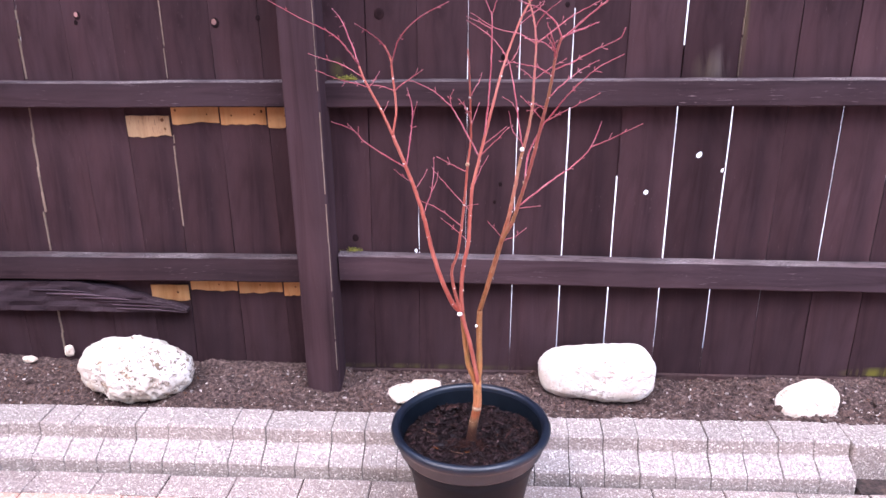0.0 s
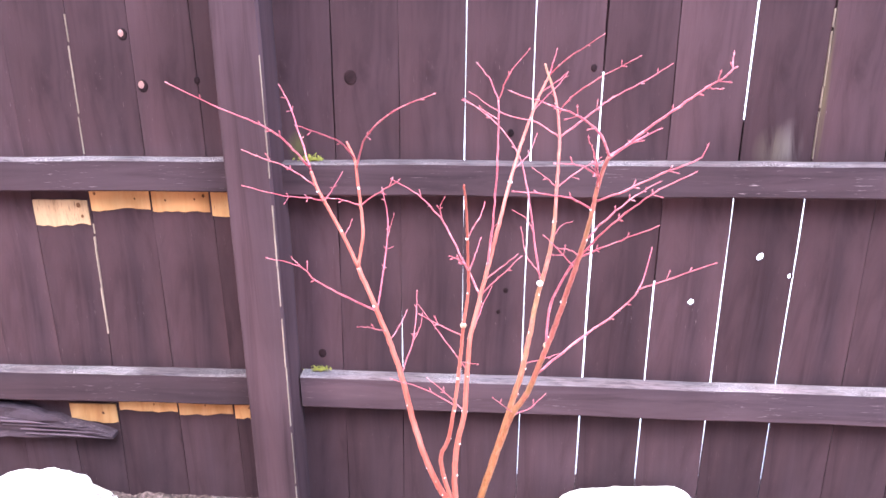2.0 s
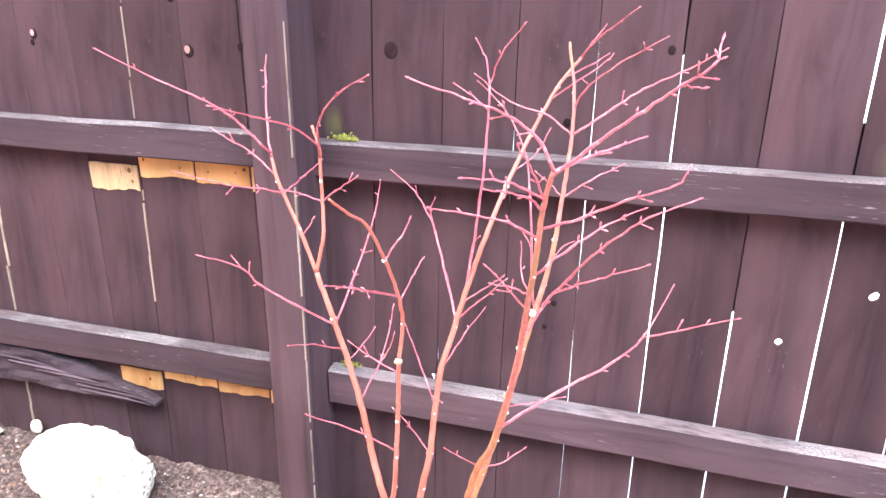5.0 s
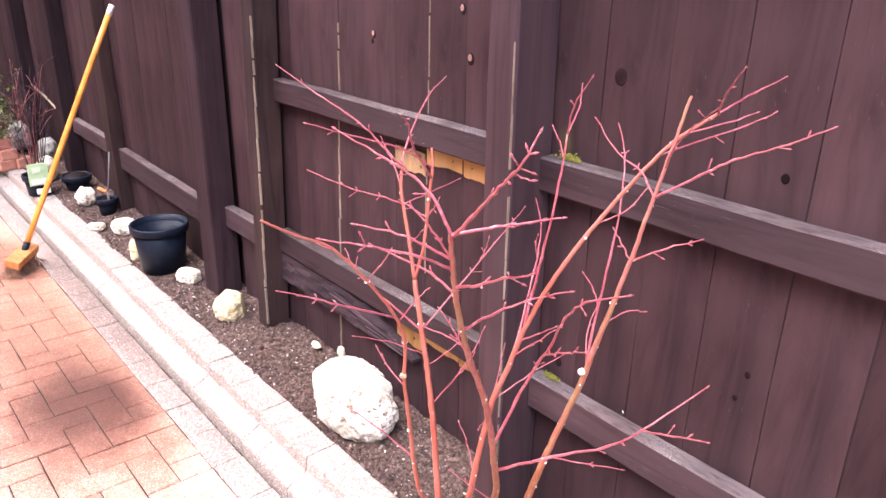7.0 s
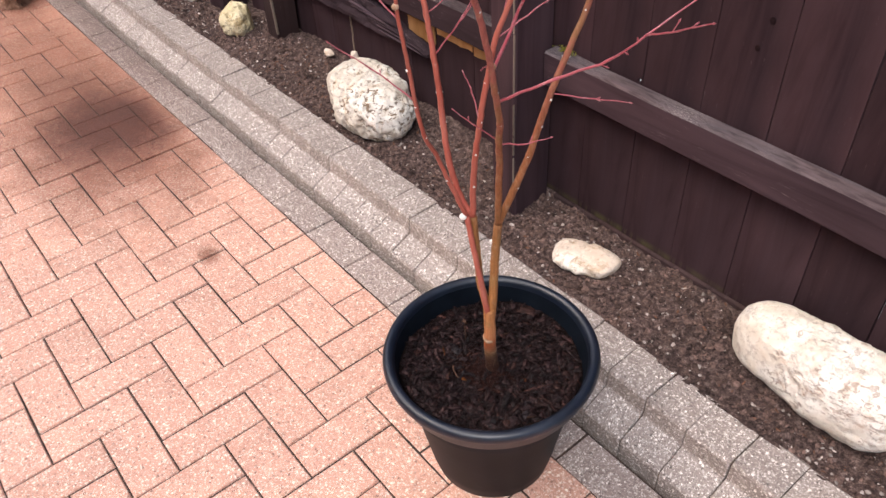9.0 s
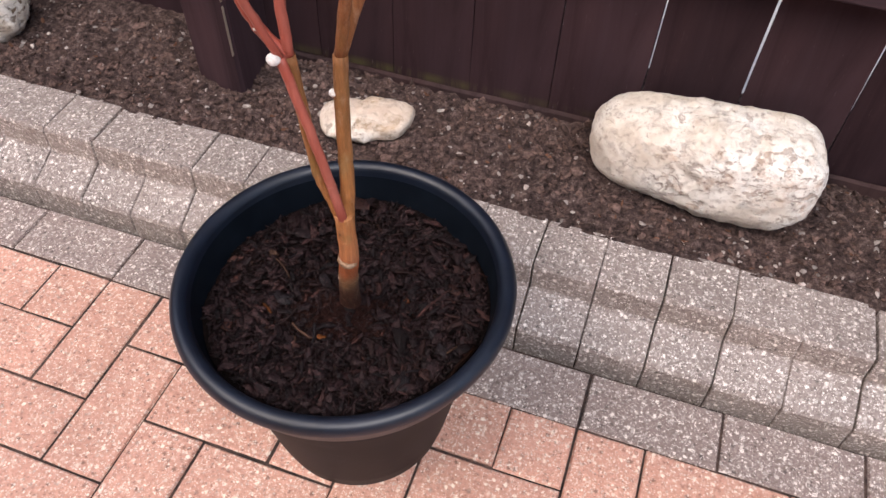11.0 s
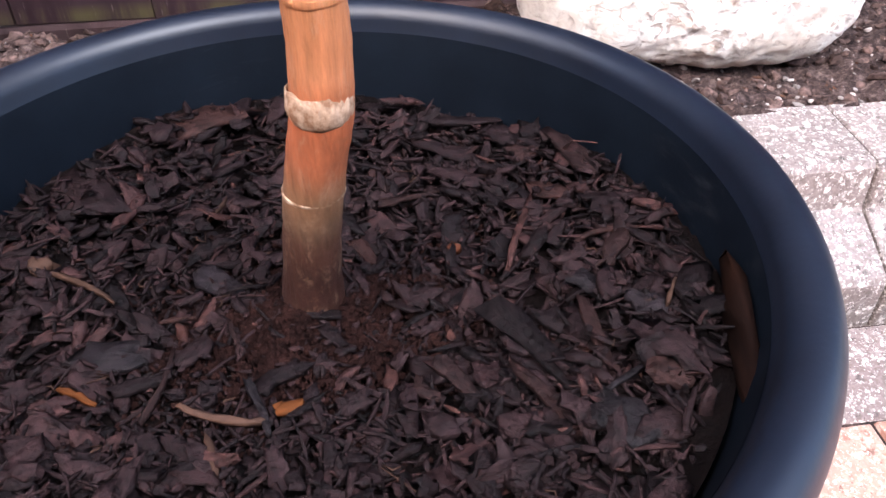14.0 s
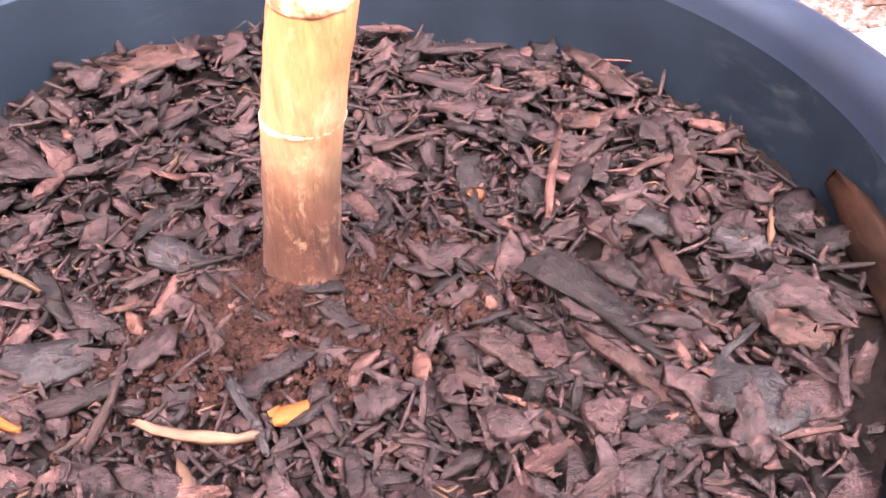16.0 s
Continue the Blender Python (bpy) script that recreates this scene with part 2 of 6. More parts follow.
def rock_material(name, lo, hi, pit, stain, pits=1.0):
    """Weathered limestone: cream ground, ochre stains, brown pits in clusters."""
    m, t, b = material(name, 0.88)
    b.inputs["Specular IOR Level"].default_value = 0.2
    v = coords(t)
    big = noise_tex(t, v, 8.0, 6.0, 0.62)
    fine = noise_tex(t, v, 70.0, 7.0, 0.72)
    col = ramp(t, big, (0.34, lo), (0.60, hi))
    where = ramp(t, noise_tex(t, v, 9.0, 4.0, 0.6), (0.37, (0,)), (0.55, (1,)))
    col = mix(t, mix(t, 1.0, ramp(t, noise_tex(t, v, 24.0, 6.0, 0.7), (0.50, (0,)), (0.66, (0.75,))), where, "MULTIPLY"), col, stain)
    col = mix(t, ramp(t, fine, (0.57, (0,)), (0.68, (0.55 * pits,))), col, pit)
    holes = noise_tex(t, coords(t, (1, 1, 1.6)), 62.0, 4.0, 0.6, 0.8)
    spots = mix(t, 1.0, ramp(t, holes, (0.54, (0,)), (0.60, (0.9 * pits,))), where, "MULTIPLY")
    col = mix(t, spots, col, pit)
    dust = noise_tex(t, v, 230.0, 4.0, 0.65)
    specks = mix(t, 1.0, ramp(t, dust, (0.58, (0,)), (0.65, (0.6,))), ramp(t, noise_tex(t, v, 16.0, 4.0, 0.6), (0.44, (0.05,)), (0.60, (1,))), "MULTIPLY")
    col = mix(t, specks, col, tuple((a + 2 * c) / 3 for a, c in zip(stain, pit)))
    t.links.new(col, b.inputs["Base Color"])
    n1 = bump(t, b, big, 0.25, 0.01)
    n2 = bump(t, b, ramp(t, fine, (0.5, (1,)), (0.7, (0,))), 0.6, 0.004, n1)
    bump(t, b, mix(t, spots, (1, 1, 1), (0, 0, 0)), 0.6, 0.005, n2)
    return m


M_ROCK = rock_material("pitted_limestone", (0.54, 0.47, 0.375), (0.80, 0.755, 0.68), (0.155, 0.098, 0.055), (0.50, 0.35, 0.19))
M_SMOOTHROCK = rock_material("smooth_limestone", (0.68, 0.58, 0.46), (0.92, 0.88, 0.80), (0.30, 0.20, 0.14), (0.56, 0.40, 0.28), 0.7)
M_QUARTZ = rock_material("pale_quartz", (0.58, 0.44, 0.33), (0.86, 0.78, 0.68), (0.30, 0.19, 0.10), (0.52, 0.35, 0.20), 0.5)
M_YELLOWROCK = rock_material("yellow_quartz", (0.52, 0.40, 0.20), (0.82, 0.73, 0.50), (0.20, 0.14, 0.07), (0.50, 0.34, 0.12), 0.6)
M_GREYROCK = rock_material("grey_boulder", (0.20, 0.19, 0.17), (0.46, 0.44, 0.41), (0.07, 0.06, 0.05), (0.22, 0.19, 0.14))

# rim copy of the pot plastic, base colour blued and raised for sky sheen
M_POT, t, b = material("sky_blued_rim_plastic", 0.36)
b.inputs["Specular IOR Level"].default_value = 0.6
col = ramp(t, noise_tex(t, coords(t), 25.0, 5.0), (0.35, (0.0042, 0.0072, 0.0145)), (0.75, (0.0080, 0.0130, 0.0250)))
scr = ramp(t, noise_tex(t, coords(t, (3, 3, 30)), 6.0, 6.0, 0.7), (0.66, (0,)), (0.78, (0.4,)))
t.links.new(mix(t, scr, col, (0.07, 0.075, 0.08)), b.inputs["Base Color"])
t.links.new(ramp(t, noise_tex(t, coords(t), 14.0, 5.0), (0.3, (0.34,)), (0.7, (0.48,))), b.inputs["Roughness"])
bump(t, b, noise_tex(t, coords(t), 260.0, 3.0), 0.12, 0.0006)

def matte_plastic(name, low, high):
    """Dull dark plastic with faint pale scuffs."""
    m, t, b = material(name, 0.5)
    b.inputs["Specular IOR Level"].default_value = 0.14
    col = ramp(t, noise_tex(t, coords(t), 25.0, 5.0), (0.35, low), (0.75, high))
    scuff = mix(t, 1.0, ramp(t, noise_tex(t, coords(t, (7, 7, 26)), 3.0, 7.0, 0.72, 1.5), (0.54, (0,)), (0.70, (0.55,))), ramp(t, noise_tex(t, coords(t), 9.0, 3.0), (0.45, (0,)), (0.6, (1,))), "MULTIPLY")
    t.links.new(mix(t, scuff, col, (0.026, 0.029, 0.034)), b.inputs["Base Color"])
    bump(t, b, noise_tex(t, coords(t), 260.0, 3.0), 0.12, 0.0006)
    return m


# matte copies of the same plastic, darkened for the shaded body and inner wall
M_POTBODY = matte_plastic("shaded_matte_body_plastic", (0.0014, 0.0021, 0.0038), (0.0034, 0.0047, 0.0080))
M_POTWALL = matte_plastic("shaded_dull_wall_plastic", (0.0030, 0.0048, 0.0080), (0.0062, 0.0096, 0.0150))


def bark_chip(name, shades, gloss=0.17, low=0.34, high=0.64):
    """Damp torn bark: a shade for each piece, fibres, rough pitted faces with a wet sheen."""
    m, t, b = material(name, 0.5)
    b.inputs["Specular IOR Level"].default_value = gloss
    total, part_of = t.nodes.new("ShaderNodeMath"), t.nodes.new("ShaderNodeMath")
    total.operation, part_of.operation = "ADD", "FRACT"
    t.links.new(t.nodes.new("ShaderNodeNewGeometry").outputs["Random Per Island"], total.inputs[0])
    t.links.new(t.nodes.new("ShaderNodeObjectInfo").outputs["Random"], total.inputs[1])
    t.links.new(total.outputs[0], part_of.inputs[0])
    col = ramp(t, part_of.outputs[0], *shades)
    fibres = noise_tex(t, coords(t, (60, 260, 260)), 1.0, 6.0, 0.75, 0.6)
    col = mix(t, 0.85, col, ramp(t, fibres, (0.32, (0.35,)), (0.68, (1.75,))), "MULTIPLY")
    blotch = noise_tex(t, world_coords(t), 210.0, 6.0, 0.72)
    col = mix(t, 0.85, col, ramp(t, blotch, (0.36, (0.35,)), (0.64, (1.7,))), "MULTIPLY")
    t.links.new(col, b.inputs["Base Color"])
    t.links.new(ramp(t, blotch, (0.35, (low,)), (0.65, (high,))), b.inputs["Roughness"])
    n1 = bump(t, b, fibres, 0.9, 0.0022)
    n2 = bump(t, b, noise_tex(t, world_coords(t), 330.0, 5.0, 0.7), 0.8, 0.0018, n1)
    bump(t, b, noise_tex(t, world_coords(t), 1100.0, 3.0, 0.7), 0.5, 0.0005, n2)
    return m


M_CHIP = bark_chip("bark_chip", ((0, (0.0054, 0.0029, 0.0030)), (0.35, (0.0128, 0.0067, 0.0069)), (0.65, (0.0205, 0.0104, 0.0106)), (0.90, (0.0275, 0.0136, 0.0135)), (0.98, (0.042, 0.0185, 0.0165)), (1.0, (0.064, 0.026, 0.020))))
M_PINKCHIP = bark_chip("pinkish_bark", ((0, (0.019, 0.0092, 0.0084)), (1.0, (0.034, 0.0150, 0.0122))), 0.16)
M_GREYCHIP = bark_chip("grey_bark", ((0, (0.0085, 0.0058, 0.0064)), (1.0, (0.017, 0.0116, 0.0128))), 0.24, 0.34, 0.6)
M_ORANGECHIP = fence_material("fresh_orange_wood", (30, 160, 160), (0.040, 0.014, 0.005), (0.115, 0.038, 0.010), (0.03, 0.017, 0.012), 0.56)
M_TANCHIP = fence_material("tan_wood_crumb", (90, 160, 160), (0.05, 0.016, 0.008), (0.17, 0.060, 0.030), (0.09, 0.035, 0.02), 0.56)
M_PALECHIP = fence_material("pale_tan_wood", (30, 200, 200), (0.030, 0.016, 0.011), (0.082, 0.046, 0.031), (0.03, 0.016, 0.012), 0.58)
M_LITTER = fence_material("dead_leaf", (60, 60, 60), (0.09, 0.042, 0.028), (0.24, 0.125, 0.075), (0.4, 0.3, 0.22), 0.6)
M_SLAB = fence_material("rusty_bark", (30, 160, 160), (0.0018, 0.0011, 0.0010), (0.016, 0.0072, 0.0046), (0.14, 0.042, 0.011), 0.50)
M_CRUMB, t, b = material("peaty_crumbs", 0.95)
b.inputs["Specular IOR Level"].default_value = 0.05
col = ramp(t, noise_tex(t, world_coords(t), 150.0, 8.0, 0.75), (0.3, (0.005, 0.0026, 0.0023)), (0.58, (0.033, 0.0142, 0.0115)), (0.82, (0.098, 0.042, 0.032)))
t.links.new(col, b.inputs["Base Color"])
bump(t, b, noise_tex(t, world_coords(t), 120.0, 8.0, 0.75), 1.0, 0.006)
# peat blackened so the gaps between chips read as deep shade
M_PEAT, t, b = material("gap_shade_peat", 0.95)
b.inputs["Specular IOR Level"].default_value = 0.1
t.links.new(ramp(t, noise_tex(t, world_coords(t), 170.0, 8.0, 0.75), (0.35, (0.0022, 0.0013, 0.0012)), (0.6, (0.012, 0.0062, 0.0052)), (0.82, (0.045, 0.021, 0.016))), b.inputs["Base Color"])
bump(t, b, noise_tex(t, world_coords(t), 150.0, 8.0, 0.78), 1.0, 0.008)

# maple bark: grey-olive at the foot, orange above, coral red in the young wood
M_BARK, t, b = material("coral_bark", 0.55)
b.inputs["Specular IOR Level"].default_value = 0.3
g = t.nodes.new("ShaderNodeNewGeometry")
sp = t.nodes.new("ShaderNodeSeparateXYZ")
t.links.new(g.outputs["Position"], sp.inputs[0])
wob = t.nodes.new("ShaderNodeMath")
wob.operation = "MULTIPLY_ADD"
t.links.new(noise_tex(t, world_coords(t), 12.0, 3.0), wob.inputs[0])
wob.inputs[1].default_value = 0.05
t.links.new(sp.outputs["Z"], wob.inputs[2])
col = ramp(t, wob.outputs[0], (0.312, (0.050, 0.020, 0.014)), (0.326, (0.090, 0.037, 0.023)), (0.338, (0.17, 0.090, 0.050)), (0.352, (0.30, 0.145, 0.070)), (0.368, (0.41, 0.125, 0.052)), (0.390, (0.46, 0.128, 0.048)), (0.402, (0.52, 0.200, 0.084)), (0.47, (0.43, 0.185, 0.062)), (0.62, (0.27, 0.118, 0.040)), (0.82, (0.30, 0.105, 0.048)), (1.0, (0.33, 0.100, 0.080)))
fibre = noise_tex(t, world_coords(t, (1, 1, 0.10)), 300.0, 7.0, 0.75)
col = mix(t, 0.6, col, ramp(t, fibre, (0.32, (0.42,)), (0.70, (1.45,))), "MULTIPLY")
skin = noise_tex(t, world_coords(t, (1, 1, 0.45)), 110.0, 7.0, 0.75, 0.25)
col = mix(t, ramp(t, skin, (0.52, (0,)), (0.68, (0.45,))), col, (0.50, 0.31, 0.19))
col = mix(t, ramp(t, noise_tex(t, world_coords(t), 55.0, 5.0, 0.7), (0.62, (0,)), (0.72, (0.35,))), col, (0.16, 0.085, 0.042))
# an old dark bud scar with an olive patch beside it
grains = noise_tex(t, world_coords(t), 260.0, 5.0, 0.7)
col = patch(t, col, (0.3065, 1.7945, 0.4150), (0.0065, 0.006, 0.0095), (0.085, 0.036, 0.016), 0.95, grains)
col = patch(t, col, (0.3150, 1.7965, 0.4120), (0.0075, 0.006, 0.0110), (0.27, 0.19, 0.06), 0.8, grains)
olive = ramp(t, noise_tex(t, world_coords(t, (1, 1, 0.5)), 26.0, 3.0), (0.52, (0,)), (0.64, (0.5,)))
olive = mix(t, 1.0, olive, ramp(t, sp.outputs["Z"], (0.40, (0,)), (0.46, (1,))), "MULTIPLY")
t.links.new(mix(t, olive, col, (0.215, 0.145, 0.045)), b.inputs["Base Color"])
n1 = bump(t, b, fibre, 0.8, 0.0022)
bump(t, b, skin, 0.4, 0.0016, n1)
M_CORAL, t, b = material("coral_stem_bark", 0.42)
b.inputs["Specular IOR Level"].default_value = 0.3
fibre = noise_tex(t, world_coords(t, (1, 1, 0.15)), 220.0, 5.0, 0.7)
col = ramp(t, noise_tex(t, world_coords(t), 14.0, 4.0), (0.32, (0.34, 0.078, 0.052)), (0.68, (0.40, 0.128, 0.092)))
col = mix(t, 0.5, col, ramp(t, fibre, (0.3, (0.65,)), (0.7, (1.25,))), "MULTIPLY")
t.links.new(mix(t, ramp(t, noise_tex(t, world_coords(t), 120.0, 3.0), (0.66, (0,)), (0.74, (0.4,))), col, (0.50, 0.32, 0.25)), b.inputs["Base Color"])
bump(t, b, fibre, 0.35, 0.001)
M_TWIG, t, b = material("young_red_bark", 0.28)
col = ramp(t, noise_tex(t, world_coords(t), 34.0, 4.0), (0.3, (0.26, 0.036, 0.052)), (0.7, (0.42, 0.105, 0.125)))
# pale flecks mixed into the red imitate whitish highlights on the twigs
t.links.new(mix(t, ramp(t, noise_tex(t, world_coords(t), 160.0, 3.0), (0.55, (0,)), (0.72, (0.5,))), col, (0.60, 0.40, 0.40)), b.inputs["Base Color"])
M_EDGE = fence_material("pale_board_edge", (9, 9, 2.0), (0.10, 0.075, 0.055), (0.30, 0.24, 0.18), (0.05, 0.03, 0.03), 0.55)
M_SCAR, t, b = material("pale_bark_scar", 0.8)
t.links.new(ramp(t, noise_tex(t, world_coords(t), 300.0, 4.0), (0.36, (0.25, 0.125, 0.060)), (0.66, (0.60, 0.42, 0.28))), b.inputs["Base Color"])
fib = noise_tex(t, world_coords(t, (1, 1, 0.25)), 330.0, 6.0, 0.75, 1.5)
bump(t, b, fib, 0.8, 0.0015)
M_WHITECUT, t, b = material("white_lichen", 0.9)
t.links.new(ramp(t, noise_tex(t, world_coords(t), 300.0, 4.0), (0.3, (0.6, 0.56, 0.5)), (0.7, (0.85, 0.83, 0.8))), b.inputs["Base Color"])
M_MOSS, t, b = material("yellow_green_moss", 0.95)
t.links.new(ramp(t, noise_tex(t, world_coords(t), 150.0, 4.0), (0.3, (0.13, 0.13, 0.015)), (0.7, (0.32, 0.30, 0.05))), b.inputs["Base Color"])


def plain(name, lo, hi, rough=0.6, scale=30.0):
    m, t, b = material(name, rough)
    t.links.new(ramp(t, noise_tex(t, coords(t), scale, 5.0), (0.3, lo), (0.7, hi)), b.inputs["Base Color"])
    bump(t, b, noise_tex(t, coords(t), scale * 4, 4.0), 0.2, 0.001)
    return m


M_DARKTWIG = plain("dark_red_twig", (0.10, 0.022, 0.026), (0.24, 0.07, 0.075), 0.5)
M_ORANGE = plain("orange_varnished_wood", (0.62, 0.22, 0.03), (0.80, 0.33, 0.06), 0.4, 12.0)
M_BROOM = plain("worn_broom_wood", (0.36, 0.13, 0.04), (0.58, 0.25, 0.08), 0.7)
M_BRISTLE = plain("tan_bristle", (0.20, 0.10, 0.06), (0.42, 0.25, 0.16), 0.8)
M_WHITE = plain("white_plastic", (0.72, 0.72, 0.70), (0.82, 0.82, 0.8), 0.4)
M_DARKPOT = plain("dark_blue_plastic", (0.0040, 0.0070, 0.0150), (0.0080, 0.0135, 0.027), 0.5)
M_DARKPOT.node_tree.nodes["Principled BSDF"].inputs["Specular IOR Level"].default_value = 0.2
M_GREENTAG = plain("light_green_card", (0.36, 0.52, 0.28), (0.5, 0.64, 0.40), 0.5)
M_GREENPALE = plain("pale_green_card", (0.55, 0.68, 0.48), (0.66, 0.76, 0.58), 0.5)
M_BRICK = plain("red_clay_brick", (0.30, 0.12, 0.085), (0.46, 0.21, 0.15), 0.85)
M_LEAF = plain("evergreen_leaf", (0.045, 0.055, 0.013), (0.15, 0.15, 0.04), 0.5)
M_STEEL = plain("dull_steel", (0.10, 0.10, 0.105), (0.22, 0.215, 0.21), 0.4)
M_PALEWALL = plain("pale_backdrop", (0.78, 0.77, 0.75), (0.85, 0.84, 0.82), 0.9, 4.0)
# brown of the two unseen walls added to block sky light
M_ADDEDWALL = plain("brown_added_wall", (0.16, 0.11, 0.085), (0.24, 0.17, 0.13), 0.9, 12.0)
M_FARGROUND = plain("pale_far_ground", (0.55, 0.54, 0.52), (0.68, 0.67, 0.65), 0.9, 3.0)


# ---- building helpers ----
def mesh_object(name, bm, mat, parent=None, label="", smooth=False):
    me = bpy.data.meshes.new(name)
    bm.to_mesh(me)
    bm.free()
    if smooth:
        for p in me.polygons:
            p.use_smooth = True
    for m in mat if isinstance(mat, (list, tuple)) else (mat,):
        me.materials.append(m)
    ob = new(name, me)
    if parent is not None:
        ob.parent = parent
    return tagged(ob, label)


def part(name, bm, mat, parent, label="", smooth=False):
    return mesh_object(name, bm, mat, parent, label, smooth)


def thing(name, label, category, at=(0, 0, 0), group="", kind=""):
    e = new(name)
    e.location = at
    e.empty_display_size = 0.05
    return tagged(e, label, category, group, kind)


def box(lo, hi, bevel=0.0, segments=1, bm=None, jitter=0.0, rng=random):
    bm = bm or bmesh.new()
    vs = [bm.verts.new((x, y, z)) for x in (lo[0], hi[0]) for y in (lo[1], hi[1]) for z in (lo[2], hi[2])]
    if jitter:
        for q in vs:
            q.co += Vector((rng.uniform(-1, 1), rng.uniform(-1, 1), rng.uniform(-1, 1))) * jitter
    f = [bm.faces.new([vs[i] for i in q]) for q in ((0, 1, 3, 2), (4, 6, 7, 5), (0, 4, 5, 1), (2, 3, 7, 6), (0, 2, 6, 4), (1, 5, 7, 3))]
    if bevel:
        edges = {e for q in f for e in q.edges}
        bmesh.ops.bevel(bm, geom=list(edges), offset=bevel, segments=segments, affect="EDGES", profile=0.6)
    bmesh.ops.recalc_face_normals(bm, faces=bm.faces)
    return bm


def lathe(profile, segments=48, bm=None, closed_bottom=True):
    """A turned shape about z from (radius, height) pairs."""
    bm = bm or bmesh.new()
    rings = [[bm.verts.new((r * math.cos(a), r * math.sin(a), z)) for a in (2 * math.pi * k / segments for k in range(segments))] for r, z in profile]
    for a, b2 in zip(rings, rings[1:]):
        for k in range(segments):
            bm.faces.new((a[k], a[(k + 1) % segments], b2[(k + 1) % segments], b2[k]))
    if closed_bottom:
        bm.faces.new(rings[0])
    bmesh.ops.recalc_face_normals(bm, faces=bm.faces)
    return bm


def tube(points, radii, sides=8, bm=None, cap=True):
    """A tapered tube through points."""
    bm = bm or bmesh.new()
    pts = [Vector(p) for p in points]
    rings = []
    ref = Vector((0.31, 0.87, 0.13)).normalized()
    for k, p in enumerate(pts):
        d = (pts[min(k + 1, len(pts) - 1)] - pts[max(k - 1, 0)]).normalized()
        u = d.cross(ref).normalized()
        w = d.cross(u)
        rings.append([bm.verts.new(p + (u * math.cos(a) + w * math.sin(a)) * radii[k]) for a in (2 * math.pi * i / sides for i in range(sides))])
    for a, b2 in zip(rings, rings[1:]):
        for i in range(sides):
            bm.faces.new((a[i], a[(i + 1) % sides], b2[(i + 1) % sides], b2[i]))
    if cap:
        bm.faces.new(rings[0])
        bm.faces.new(rings[-1])
    bmesh.ops.recalc_face_normals(bm, faces=bm.faces)
    return bm


def smooth_line(points, steps=6):
    """Points along a smooth curve through the given ones."""
    p = [Vector(q) for q in points]
    p = [p[0] * 2 - p[1]] + p + [p[-1] * 2 - p[-2]]
    out = []
    for k in range(1, len(p) - 2):
        for s in range(steps):
            u = s / steps
            a, b2, c, d = p[k - 1], p[k], p[k + 1], p[k + 2]
            out.append(0.5 * (2 * b2 + (c - a) * u + (2 * a - 5 * b2 + 4 * c - d) * u * u + (3 * b2 - a - 3 * c + d) * u ** 3))
    return out + [p[-2]]

# ---- ground ----
GUTTER, KERB, SOIL, BOARD_Y, LEFT_Y = 1.9, 2.011, 0.118, 2.424, 2.475

bm = bmesh.new()
bmesh.ops.create_grid(bm, x_segments=2, y_segments=2, size=300)
bmesh.ops.translate(bm, verts=bm.verts, vec=(0, 0, -0.03))
# added plane, kept pale so low fence gaps look bright
ground = tagged(mesh_object("ground", bm, M_FARGROUND), "wide pale ground added beyond the garden to brighten low gaps", "ground", kind="structure")
bm = box((-6.79, -3.2, -0.028), (3.5, 1.999, -0.0042))
box((-6.79, 2.0, -0.029), (1.38, 2.2, -0.026), bm=bm)
box((1.381, 2.0, -0.028), (3.5, 2.2, -0.002), bm=bm)
paving = tagged(mesh_object("pavement", bm, M_JOINT), "red herringbone block paving with dark sandy joints", "paving", kind="structure")


HOLLOWS = ((0.68, 2.262, 0.17, 0.050, 0.022), (-0.83, 2.225, 0.12, 0.050, 0.024), (0.09, 2.245, 0.075, 0.035, 0.014))


def soil_height(x, y):
    """The uneven top of the bed, scraped out a little in front of the large rocks."""
    h = 0.016 * (noise.noise((x * 4, y * 4, 0)) + 0.6 * noise.noise((x * 17, y * 17, 3))) + 0.010 * noise.noise((x * 55, y * 55, 5)) + 0.004 * noise.noise((x * 130, y * 130, 9))
    h += 0.016 * max(0.0, min(1.0, (y - 2.2) / 0.2))
    for cx, cy, wx, wy, deep in HOLLOWS:
        h -= deep * math.exp(-((x - cx) / wx) ** 4 - ((y - cy) / wy) ** 2)
    return h


def soil_bed():
    bm = bmesh.new()
    nx, ny, x0, x1, y0, y1 = 920, 52, -6.6, 2.6, 2.165, 2.62
    rows = []
    for i in range(nx + 1):
        x = x0 + (x1 - x0) * i / nx
        row = []
        for j in range(ny + 1):
            y = y0 + (y1 - y0) * j / ny
            h = soil_height(x, y)
            if j == 0:
                h = min(h, 0) - 0.012
            row.append(bm.verts.new((x, y, SOIL - 0.008 + h)))
        rows.append(row)
    for a, b2 in zip(rows, rows[1:]):
        for j in range(ny):
            bm.faces.new((a[j], b2[j], b2[j + 1], a[j + 1]))
    return tagged(mesh_object("soil", bm, M_SOIL, smooth=True), "narrow bed of dark damp crumbly soil", "soil", kind="structure")


soil = soil_bed()


def joined(name, verts, faces, mat, smooth=False, parent=None):
    me = bpy.data.meshes.new(name)
    me.from_pydata(verts, [], faces)
    me.materials.append(mat)
    if smooth:
        for p in me.polygons:
            p.use_smooth = True
    ob = new(name, me)
    if parent is not None:
        ob.parent = parent
    return ob


def unit_ball():
    bm = bmesh.new()
    bmesh.ops.create_icosphere(bm, subdivisions=1, radius=1)
    out = [q.co.copy() for q in bm.verts], [[q.index for q in f.verts] for f in bm.faces]
    bm.free()
    return out


BALL = unit_ball()


